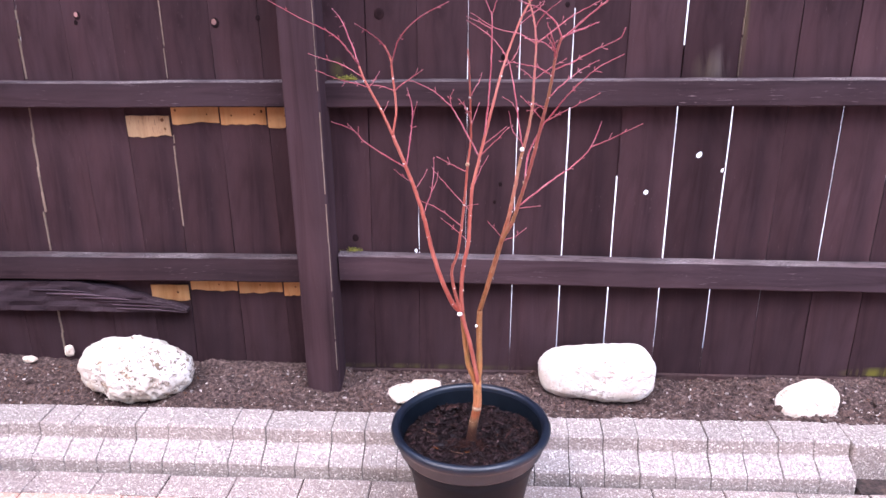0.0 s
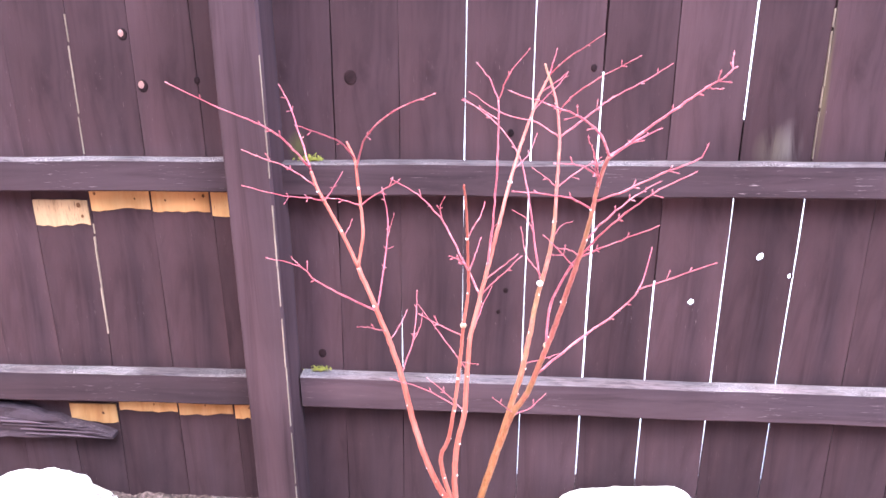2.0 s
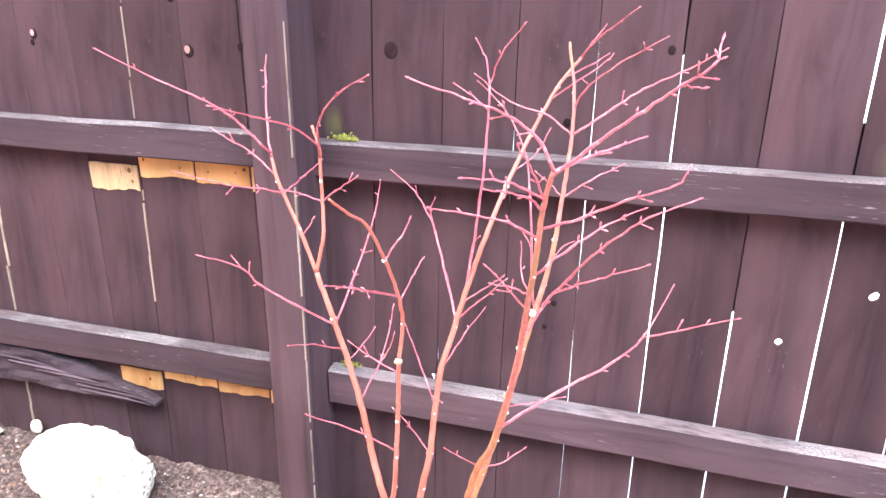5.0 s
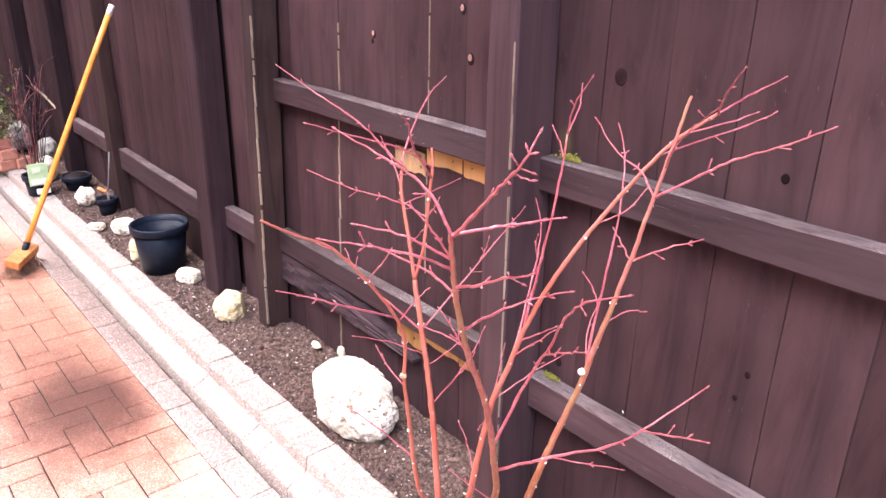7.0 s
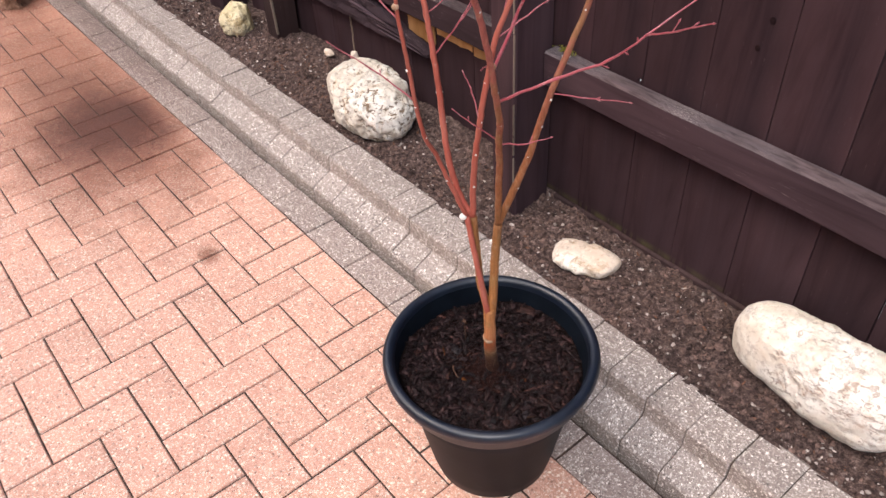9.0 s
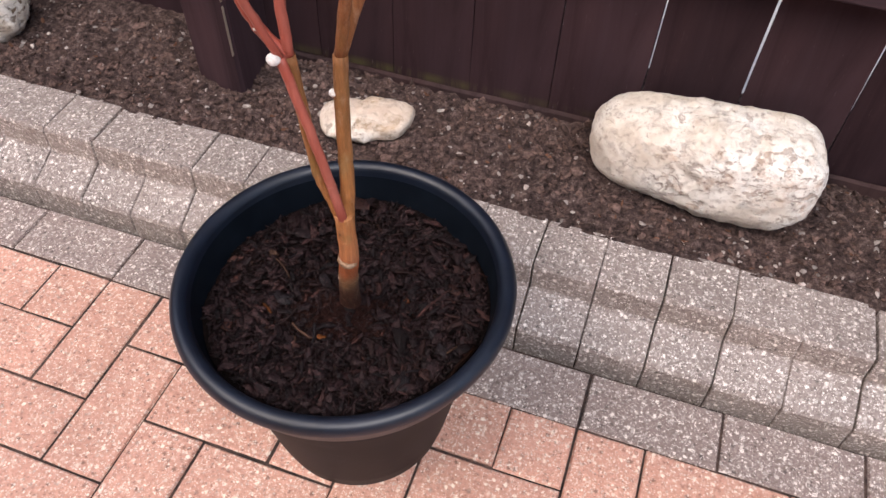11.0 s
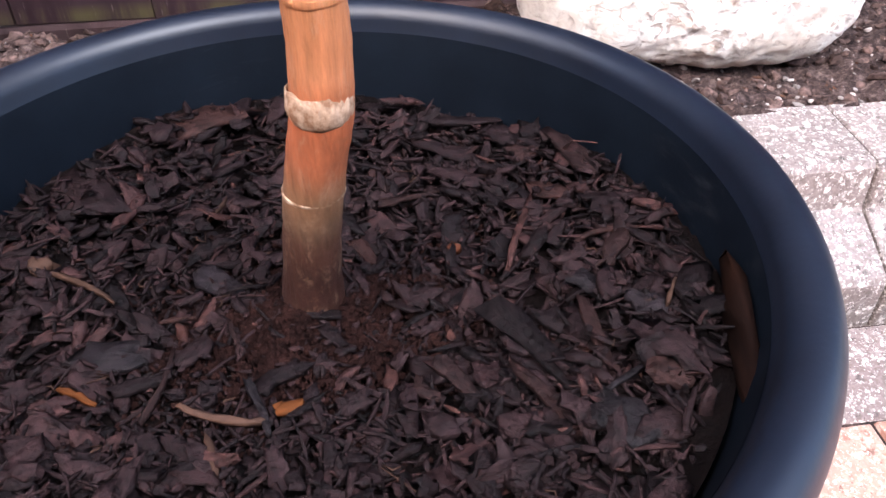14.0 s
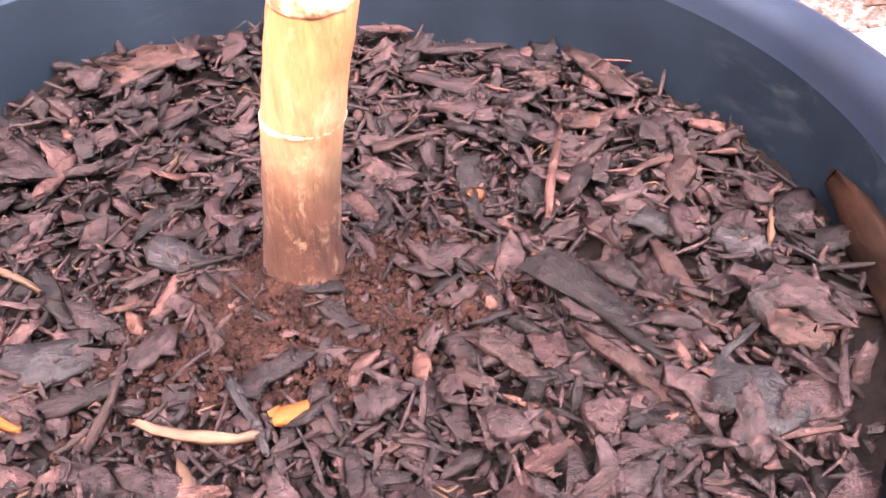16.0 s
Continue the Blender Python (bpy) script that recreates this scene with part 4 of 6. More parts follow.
lobed_rock("large pitted cream limestone rock on the soil", (-0.8263, 2.3121, 0.188),
           ((-0.0285, 0.0106, -0.0051, 0.1515, 0.1115, 0.0844, -0.13, 2.6), (0.086, -0.0277, -0.0071, 0.1187, 0.0883, 0.0869, 0.39, 2.15), (0.0006, -0.0309, -0.036, 0.0686, 0.0903, 0.0726, -0.32, 2.0)), M_ROCK, 1, 0.0065, 0.028)
lobed_rock("long flat-topped whitish limestone rock on the soil", (0.6812, 2.3313, 0.1891),
           ((-0.0498, 0.0079, -0.0064, 0.1372, 0.0731, 0.083, -0.015, 2.58), (0.0616, 0.0008, -0.0025, 0.115, 0.0789, 0.0852, 0.028, 3.25)), M_SMOOTHROCK, 2, 0.0035, 0.006)
lobed_rock("small flat cream quartz rock beside the pot", (0.093, 2.2884, 0.1288),
           ((-0.0144, 0.0045, -0.0107, 0.0653, 0.055, 0.0215, -0.27, 2.0), (0.0374, 0.0197, -0.0041, 0.0539, 0.0433, 0.0238, 0.06, 2.87)), M_QUARTZ, 3, 0.0055, 0.0, (((0.12, -0.30, 0.946), 0.017), ((-0.5, -0.45, 0.74), 0.040)), 5)
lobed_rock("white wedge-shaped rock near the kerb end", (1.315, 2.265, 0.145),
           ((0.0, 0.0, -0.008, 0.090, 0.058, 0.066, 0.0, 3.0), (0.02, 0.0, -0.01, 0.05, 0.05, 0.06, 0.0, 3.0)), M_QUARTZ, 4, 0.004, 0.0, (((-0.52, -0.10, 0.85), 0.026), ((0.99, 0.0, -0.10), 0.072), ((0.0, -0.93, 0.37), 0.046)), 5)
rock("pale yellow quartz rock by a fence post", (-1.715, 2.30, 0.165), (0.135, 0.11, 0.125), M_YELLOWROCK, 5, (((0.7, -0.2, 0.7), 0.4, -0.15), ((0.1, 0, 1), 0.4, 0.1)), 2.6, 20, 5, 0.10)
rock("white speckled stone beside the empty pot", (-2.16, 2.31, 0.145), (0.12, 0.09, 0.075), M_ROCK, 6, (), 2.4, 25, 5, 0.09)
rock("flat cream stone behind the empty pot", (-2.98, 2.30, 0.15), (0.17, 0.12, 0.08), M_ROCK, 7, (), 2.4, 5, 4, 0.08)
rock("white lumpy stone by the small pot", (-3.57, 2.275, 0.165), (0.12, 0.10, 0.115), M_ROCK, 8, (((0.3, -0.5, 0.8), 0.4, 0.25),), 2.3, 15, 4, 0.14)
rock("small white stone chip on the soil", (-3.10, 2.195, 0.135), (0.10, 0.05, 0.05), M_ROCK, 9, (((0.8, 0, 0.6), 0.5, 0.4),), 2.2, 40, 4, 0.18)
rock("cream stone leaning on the empty pot", (-2.57, 2.215, 0.16), (0.07, 0.05, 0.11), M_YELLOWROCK, 10, (), 2.4, 0, 4, 0.1)
rock("large pale stone behind the labelled pot", (-4.26, 2.24, 0.185), (0.15, 0.12, 0.16), M_ROCK, 11, (), 2.5, 0, 4, 0.1)
rock("rough grey boulder at the far corner", (-4.72, 2.36, 0.20), (0.18, 0.13, 0.17), M_GREYROCK, 12, (), 2.5, 0, 4, 0.1)
rock("grey rugged boulder behind the brick stack", (-5.20, 2.28, 0.22), (0.24, 0.16, 0.20), M_GREYROCK, 13, (), 2.5, 0, 4, 0.14)


rock("small white stone chip by the fence foot", (-1.127, 2.455, 0.165), (0.032, 0.022, 0.045), M_QUARTZ, 14, (), 2.4, 10, 3, 0.12)
rock("small flat white stone chip by the fence foot", (-1.26, 2.43, 0.143), (0.055, 0.03, 0.022), M_QUARTZ, 15, (), 2.4, -8, 3, 0.12)


# ---- potted maple ----
POT = Vector((0.2926, 1.8202, 0))
pot = thing("plant_pot", "large round blue-black plastic plant pot with rolled rim", "plant pot", POT)
body = [(0.114, 0.0), (0.118, 0.004), (0.126, 0.04), (0.147, 0.165), (0.164, 0.250), (0.1655, 0.256), (0.1615, 0.256), (0.142, 0.165), (0.120, 0.03), (0.0, 0.02)]
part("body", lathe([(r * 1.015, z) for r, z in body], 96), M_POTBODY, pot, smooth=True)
rim = [(0.161, 0.228), (0.1645, 0.253), (0.1760, 0.255), (0.1808, 0.262), (0.1840, 0.283)]
for k in range(17):
    a = math.pi * (-0.28 + 1.26 * k / 16)
    rim.append((0.1870 + 0.0105 * math.cos(a), 0.3055 + 0.0120 * math.sin(a)))
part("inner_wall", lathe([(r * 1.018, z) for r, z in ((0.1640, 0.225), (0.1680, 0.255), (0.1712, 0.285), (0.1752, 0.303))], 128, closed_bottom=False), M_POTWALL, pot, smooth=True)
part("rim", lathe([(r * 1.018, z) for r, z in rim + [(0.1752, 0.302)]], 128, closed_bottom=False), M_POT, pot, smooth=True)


def mulch_height(x, y):
    """The top of the mulch: dished, higher at the front and heaped against the back wall and the trunk."""
    r = math.hypot(x, y)
    h = 0.2560 + 0.0445 * x - 0.0913 * y + 0.579 * r * r
    h += 0.017 * max(0.0, (r - 0.11) / 0.06) ** 2 * math.exp(-((math.atan2(y, x) - 1.92) / 0.80) ** 2)
    h += 0.008 * math.exp(-(math.hypot(x - 0.001, y - 0.005) / 0.030) ** 2)
    return h + 0.006 * noise.noise((x * 18, y * 18, 1)) + 0.003 * noise.noise((x * 45, y * 45, 2))


def mulch_bed():
    """The peaty ground of the pot between and under the chips, its colour darkened for shaded gaps."""
    bm = bmesh.new()
    n, m = 96, 260

    def place(r, a):
        x, y = r * math.cos(a), r * math.sin(a)
        z = mulch_height(x, y) - 0.0060 + 0.0050 * math.exp(-((x - 0.002) ** 2 + (y - 0.002) ** 2) / 0.0014)
        z += 0.0022 * noise.noise((x * 150, y * 150, 0)) + 0.0014 * noise.noise((x * 330, y * 330, 4)) + 0.0008 * noise.noise((x * 700, y * 700, 8))
        return bm.verts.new((x, y, z))

    rings = [[place(0, 0)]] + [[place(0.1722 * k / n, 2 * math.pi * i / m) for i in range(m)] for k in range(1, n + 1)]
    for i in range(m):
        bm.faces.new((rings[0][0], rings[1][i], rings[1][(i + 1) % m]))
    for a, b2 in zip(rings[1:], rings[2:]):
        for i in range(m):
            bm.faces.new((a[i], b2[i], b2[(i + 1) % m], a[(i + 1) % m]))
    return bm


mulch = thing("bark_mulch", "dark brown shredded bark mulch filling the pot", "mulch", POT)
part("compost", mulch_bed(), M_PEAT, mulch, "fine compost, coloured near black for shade between chips", True)


def chip_shape(length, width, thick, rng, m, n=4):
    """One torn sliver of bark: split ends, uneven sides, a slight bend and curl. Vertices and faces."""
    bend, twist, side = rng.uniform(-0.14, 0.10) / length, rng.uniform(-0.35, 0.35), rng.uniform(-0.07, 0.07)
    taper, curl = rng.uniform(-0.4, 0.4), rng.uniform(-0.25, 0.5)
    ends = rng.uniform(0.3, 0.95), rng.uniform(0.3, 0.95)
    verts, faces = [], []
    for k in range(n):
        u = k / (n - 1) * 2 - 1
        x = u * length / 2
        w = width / 2 * (1 + taper * u) * rng.uniform(0.72, 1.12)
        if k in (0, n - 1):
            w *= ends[0 if k == 0 else 1]
        mid = side * length * u * u + rng.uniform(-0.12, 0.12) * width
        z = bend * x * x + rng.uniform(-0.2, 0.2) * thick
        t = thick * rng.uniform(0.6, 1.2)
        split = rng.uniform(-0.45, 0.45)
        for yy, zz in ((mid - w, z - t * 0.5), (mid - w * 0.9, z + t * rng.uniform(0.2, 0.5)), (mid + w * split, z + t * (rng.uniform(0.45, 0.9) - curl)), (mid + w * 0.9, z + t * rng.uniform(0.2, 0.5)), (mid + w, z - t * 0.5)):
            jag = rng.uniform(-0.8, 0.35) * min(width, length * 0.45) * u if k in (0, n - 1) else rng.uniform(-0.07, 0.07) * length
            verts.append(m @ Vector((x + jag, yy + rng.uniform(-0.05, 0.05) * width, zz + twist * u * (yy - mid))))
    for k in range(n - 1):
        for i in range(5):
            faces.append((5 * k + i, 5 * k + (i + 1) % 5, 5 * k + 5 + (i + 1) % 5, 5 * k + 5 + i))
    faces.append((4, 3, 2, 1, 0))
    faces.append((5 * n - 5, 5 * n - 4, 5 * n - 3, 5 * n - 2, 5 * n - 1))
    return verts, faces


def chip_pose(rng, r, a, lift, tilt=16):
    x, y = r * math.cos(a), r * math.sin(a)
    return pose(x, y, mulch_height(x, y) + lift, rng.gauss(0, tilt), rng.gauss(0, tilt), rng.uniform(0, 360))


rng = random.Random(21)
verts, faces = [], []


def add_chip(shape):
    n = len(verts)
    verts.extend(shape[0])
    faces.extend([n + i for i in f] for f in shape[1])


def bare_patch(x, y):
    """How far fine compost shows between the chips: near the trunk and in front of it."""
    return math.exp(-(((x + 0.005) / 0.055) ** 2 + ((y + 0.022) / 0.036) ** 2))


for _ in range(2300):
    r, a = 0.1665 * math.sqrt(rng.random()), rng.uniform(0, 2 * math.pi)
    if rng.random() < 0.93 * bare_patch(r * math.cos(a), r * math.sin(a)):
        continue
    long = 0.006 + 0.016 * rng.random() ** 1.6
    add_chip(chip_shape(long, long * rng.uniform(0.28, 0.62), rng.uniform(0.0012, 0.0026), rng, chip_pose(rng, r, a, rng.uniform(-0.008, 0.0030), 23)))
for _ in range(1900):
    r, a = 0.1665 * math.sqrt(rng.random()), rng.uniform(0, 2 * math.pi)
    if rng.random() < 0.8 * bare_patch(r * math.cos(a), r * math.sin(a)):
        continue
    add_chip(chip_shape(0.005 + 0.016 * rng.random() ** 1.5, rng.uniform(0.0009, 0.0024), 0.0010, rng, chip_pose(rng, r, a, rng.uniform(-0.003, 0.0035), 17)))
for _ in range(4200):
    r, a = 0.1680 * math.sqrt(rng.random()), rng.uniform(0, 2 * math.pi)
    long = rng.uniform(0.0015, 0.0055)
    add_chip(chip_shape(long, long * rng.uniform(0.3, 0.8), rng.uniform(0.0006, 0.0014), rng, chip_pose(rng, r, a, rng.uniform(-0.005, 0.002), 30)))
crumb_v, crumb_f = [], []
for _ in range(11000):
    x, y = -0.003 + rng.gauss(0, 0.036), -0.008 + rng.gauss(0, 0.028)
    if math.hypot(x, y) > 0.16:
        continue
    sz = 0.0004 + 0.0014 * rng.random() ** 2.5
    n = len(crumb_v)
    at = Vector((x, y, mulch_height(x, y) - 0.0045 + 0.0035 * bare_patch(x, y) + rng.uniform(0, 0.002)))
    crumb_v.extend(at + q * sz * rng.uniform(0.55, 1.4) for q in BALL[0])
    crumb_f.extend([n + i for i in f] for f in BALL[1])
tagged(joined("fine_compost", crumb_v, crumb_f, M_CRUMB, parent=mulch), "fine reddish-brown compost crumbs round the trunk", kind="stuff")
litter = tagged(joined("bark_litter", verts, faces, M_CHIP, True, mulch), "small dark bark fragments and fibres", kind="stuff")


def chip_mesh(length, width, thick, mat):
    v2, f2 = chip_shape(length, width, thick, rng, Matrix.Identity(4), 6)
    me = bpy.data.meshes.new("bark_chip")
    me.from_pydata(v2, [], f2)
    me.materials.append(mat)
    for f in me.polygons:
        f.use_smooth = len(f.vertices) == 4
    return me


variants = []
for k in range(30):
    long = rng.uniform(0.011, 0.024)
    variants.append(chip_mesh(long, long * rng.uniform(0.30, 0.60), rng.uniform(0.0016, 0.0030), M_CHIP))
for k in range(240):
    r, a = 0.163 * math.sqrt(rng.uniform(0.02, 1)), rng.uniform(0, 2 * math.pi)
    x, y = r * math.cos(a), r * math.sin(a)
    if bare_patch(x, y) > 0.45:
        continue
    o = new("bark_chip", variants[k % 30])
    o.parent = mulch
    o.matrix_basis = chip_pose(rng, r, a, rng.uniform(-0.002, 0.0045), 18)


def marked_chip(x, y, turn, length, width, thick, mat, label, lift=0.0032, tilt=0.0):
    """A chip that stands out by its size or colour."""
    o = new("bark_chip", chip_mesh(length, width, thick, mat))
    o.parent = mulch
    x, y = x - POT.x, y - POT.y
    inward = min(1.0, 0.158 / math.hypot(x, y)) if mat is not M_SLAB else 1.0
    x, y = x * inward, y * inward
    o.matrix_basis = pose(x, y, mulch_height(x, y) + lift, tilt, 0, turn)
    return tagged(o, label)


marked_chip(0.2295, 2.0006, 15, 0.0514, 0.0248, 0.0026, M_PINKCHIP, "long reddish bark piece near the rim")
marked_chip(0.2065, 1.7767, -32, 0.0192, 0.0026, 0.0026, M_ORANGECHIP, "thin yellow wood splinter")
marked_chip(0.2873, 1.7600, 8, 0.0125, 0.0052, 0.0022, M_ORANGECHIP, "small bright orange wood chip")
marked_chip(0.4032, 1.7709, -87, 0.0417, 0.0059, 0.0030, M_PINKCHIP, "pale orange-ended bark sliver")
marked_chip(0.4309, 1.8285, -129, 0.0419, 0.0089, 0.0026, M_PINKCHIP, "pinkish-brown bark sliver")
marked_chip(0.3917, 1.8545, -114, 0.0664, 0.0034, 0.0030, M_CHIP, "long thin dark stick")
marked_chip(0.3420, 1.8889, 8, 0.0322, 0.0044, 0.0026, M_PINKCHIP, "thin brown twig")
marked_chip(0.2444, 1.8977, 66, 0.0219, 0.0016, 0.0030, M_PALECHIP, "pale straw on the bark")
marked_chip(0.4368, 1.7843, -122, 0.0164, 0.0017, 0.0030, M_PALECHIP, "short pale straw")
marked_chip(0.2519, 1.8422, -46, 0.0380, 0.0121, 0.0026, M_GREYCHIP, "flat dark grey bark flake near the trunk")
marked_chip(0.2116, 1.7968, 7, 0.0292, 0.0180, 0.0022, M_GREYCHIP, "broad flat dark bark flake")
marked_chip(0.4012, 1.7247, -51, 0.0272, 0.0199, 0.0030, M_GREYCHIP, "broad grey bark flake")
marked_chip(0.3841, 1.7696, -63, 0.0616, 0.0129, 0.0022, M_CHIP, "long curved dark bark strip")
marked_chip(0.4273, 1.7531, -54, 0.0358, 0.0166, 0.0026, M_CHIP, "long ragged dark bark slab")
marked_chip(0.4119, 1.7983, -61, 0.0225, 0.0119, 0.0022, M_GREYCHIP, "lumpy grey bark flake")
marked_chip(0.4252, 1.7830, -71, 0.0179, 0.0125, 0.0026, M_GREYCHIP, "rounded grey bark flake")
marked_chip(0.3782, 1.7448, -64, 0.0434, 0.0065, 0.0026, M_PINKCHIP, "long pinkish bark strip")
marked_chip(0.3481, 1.7607, -57, 0.0286, 0.0086, 0.0022, M_PINKCHIP, "pinkish bark block")
marked_chip(0.3359, 1.7571, -43, 0.0153, 0.0062, 0.0022, M_PINKCHIP, "tan bark flake")
marked_chip(0.4052, 1.7453, -149, 0.0303, 0.0025, 0.0022, M_GREYCHIP, "thin grey twig")
marked_chip(0.2808, 1.7786, 28, 0.0270, 0.0094, 0.0022, M_CHIP, "pointed dark bark flake")
marked_chip(0.2748, 1.7624, -69, 0.0290, 0.0038, 0.0030, M_GREYCHIP, "narrow grey bark sliver")
marked_chip(0.2370, 1.7788, -102, 0.0354, 0.0025, 0.0026, M_PINKCHIP, "dark reddish stick")
marked_chip(0.1940, 1.8419, -37, 0.0391, 0.0031, 0.0026, M_PALECHIP, "thin brown twig across the bark")
marked_chip(0.2596, 1.7592, -19, 0.0354, 0.0032, 0.0022, M_PALECHIP, "long thin pale brown stick")
marked_chip(0.4084, 1.8230, 2, 0.0184, 0.0085, 0.0026, M_CHIP, "brown bark block")
marked_chip(0.4298, 1.8365, 10, 0.0371, 0.0033, 0.0022, M_PINKCHIP, "thin pinkish twig")
marked_chip(0.4125, 1.8741, -35, 0.0270, 0.0136, 0.0030, M_PINKCHIP, "brown bark plate")
marked_chip(0.4339, 1.9050, -72, 0.0375, 0.0132, 0.0030, M_PINKCHIP, "reddish bark plate by the wall")
marked_chip(0.4348, 1.8526, -74, 0.0233, 0.0175, 0.0022, M_CHIP, "square dark bark plate")
marked_chip(0.3644, 1.9310, -40, 0.0438, 0.0121, 0.0022, M_CHIP, "dark bark slab")
marked_chip(0.3835, 1.9637, -5, 0.0485, 0.0082, 0.0022, M_CHIP, "dark stick by the wall")
marked_chip(0.4031, 1.9078, 4, 0.0198, 0.0128, 0.0030, M_PINKCHIP, "pinkish bark plate")
marked_chip(0.3166, 1.8562, -53, 0.0236, 0.0091, 0.0030, M_PINKCHIP, "pinkish bark flake beside the trunk")
marked_chip(0.3325, 1.8723, -17, 0.0208, 0.0053, 0.0030, M_CHIP, "short dark stick")
marked_chip(0.2502, 1.9807, -104, 0.0366, 0.0153, 0.0030, M_CHIP, "dark bark plate")
marked_chip(0.2022, 1.9001, 72, 0.0286, 0.0078, 0.0022, M_CHIP, "narrow dark bark flake")
marked_chip(0.1787, 1.9165, -50, 0.0492, 0.0225, 0.0022, M_CHIP, "broad dark bark block")
marked_chip(0.2619, 1.8018, -74, 0.0204, 0.0023, 0.0030, M_PINKCHIP, "short brown sliver")
marked_chip(0.2359, 1.8188, 3, 0.0173, 0.0015, 0.0030, M_PINKCHIP, "thin brown twig")
marked_chip(0.3017, 1.7970, -57, 0.0210, 0.0065, 0.0022, M_CHIP, "small dark flake")
marked_chip(0.3681, 1.8973, -39, 0.0270, 0.0131, 0.0022, M_CHIP, "dark bark flake")
marked_chip(0.3962, 1.9296, -61, 0.0229, 0.0158, 0.0022, M_CHIP, "dark bark flake")
marked_chip(0.3102, 1.7578, 17, 0.0133, 0.0111, 0.0026, M_CHIP, "dark bark flake")
marked_chip(0.3641, 1.7319, -45, 0.0131, 0.0119, 0.0022, M_CHIP, "dark bark flake")
marked_chip(0.4523, 1.7879, 45, 0.0226, 0.0129, 0.0030, M_CHIP, "dark bark flake by the wall")
marked_chip(0.4206, 1.7425, -34, 0.0154, 0.0121, 0.0026, M_PINKCHIP, "brown bark flake")
marked_chip(0.2467, 1.7929, 53, 0.0133, 0.0115, 0.0022, M_CHIP, "dark bark flake")
marked_chip(0.2261, 1.7791, 4, 0.0197, 0.0079, 0.0026, M_CHIP, "long dark bark flake")
marked_chip(0.3406, 1.7385, -7, 0.0151, 0.0113, 0.0026, M_CHIP, "dark bark block")
marked_chip(0.1997, 1.9721, -33, 0.0199, 0.0152, 0.0026, M_CHIP, "dark bark plate")
marked_chip(0.3413, 1.8157, 11, 0.0137, 0.0129, 0.0022, M_CHIP, "dark flat flake")
marked_chip(0.3920, 1.7866, -56, 0.0175, 0.0111, 0.0022, M_CHIP, "dark bark flake")
marked_chip(0.3577, 1.8460, 30, 0.0075, 0.0065, 0.0045, M_TANCHIP, "tan crumb of wood", 0.0035)
marked_chip(0.2596, 1.7415, -75, 0.0200, 0.0030, 0.0022, M_PALECHIP, "short pale tan sliver")
marked_chip(0.1720, 1.8580, 20, 0.0110, 0.0085, 0.0060, M_PALECHIP, "pale knob at the end of a twig", 0.004)
bm = bmesh.new()
bmesh.ops.create_icosphere(bm, subdivisions=2, radius=0.0008, matrix=Matrix.Translation((0.0080, -0.0002, mulch_height(0.0080, -0.0002) + 0.0015)))
part("white_grain", bm, M_WHITECUT, mulch, "single white mineral grain", True)
rv, rf = [], []
for _ in range(22):
    r, a = 0.02 + 0.13 * math.sqrt(rng.random()), rng.uniform(0, 6.28)
    x, y, turn, long = r * math.cos(a), r * math.sin(a), rng.uniform(0, 6.28), rng.uniform(0.004, 0.012)
    pts = [Vector((x + math.cos(turn + 0.5 * k * rng.uniform(-1, 1)) * long * k / 4, y + math.sin(turn + 0.5 * k * rng.uniform(-1, 1)) * long * k / 4, 0)) for k in range(5)]
    bm = tube([Vector((q.x, q.y, mulch_height(q.x, q.y) + 0.003)) for q in pts], [0.0003, 0.0004, 0.0004, 0.0003, 0.0002], 5)
    n = len(rv)
    bm.verts.index_update()
    rv += [q.co.copy() for q in bm.verts]
    rf += [[n + q.index for q in f.verts] for f in bm.faces]
    bm.free()
tagged(joined("root_fibre", rv, rf, M_PALECHIP, True, mulch), "fine pale root fibres in the mulch", kind="stuff")
marked_chip(0.4500, 1.7563, 74, 0.079, 0.013, 0.005, M_SLAB, "thick rust-edged bark slab against the pot wall", 0.004, -66)
maple = thing("maple_tree", "young bare coral-bark maple with red twigs in the pot", "tree", (0.293, 1.82, 0.27))
MAPLE_AT = Vector((0.293, 1.82, 0.27))
trng = random.Random(5)



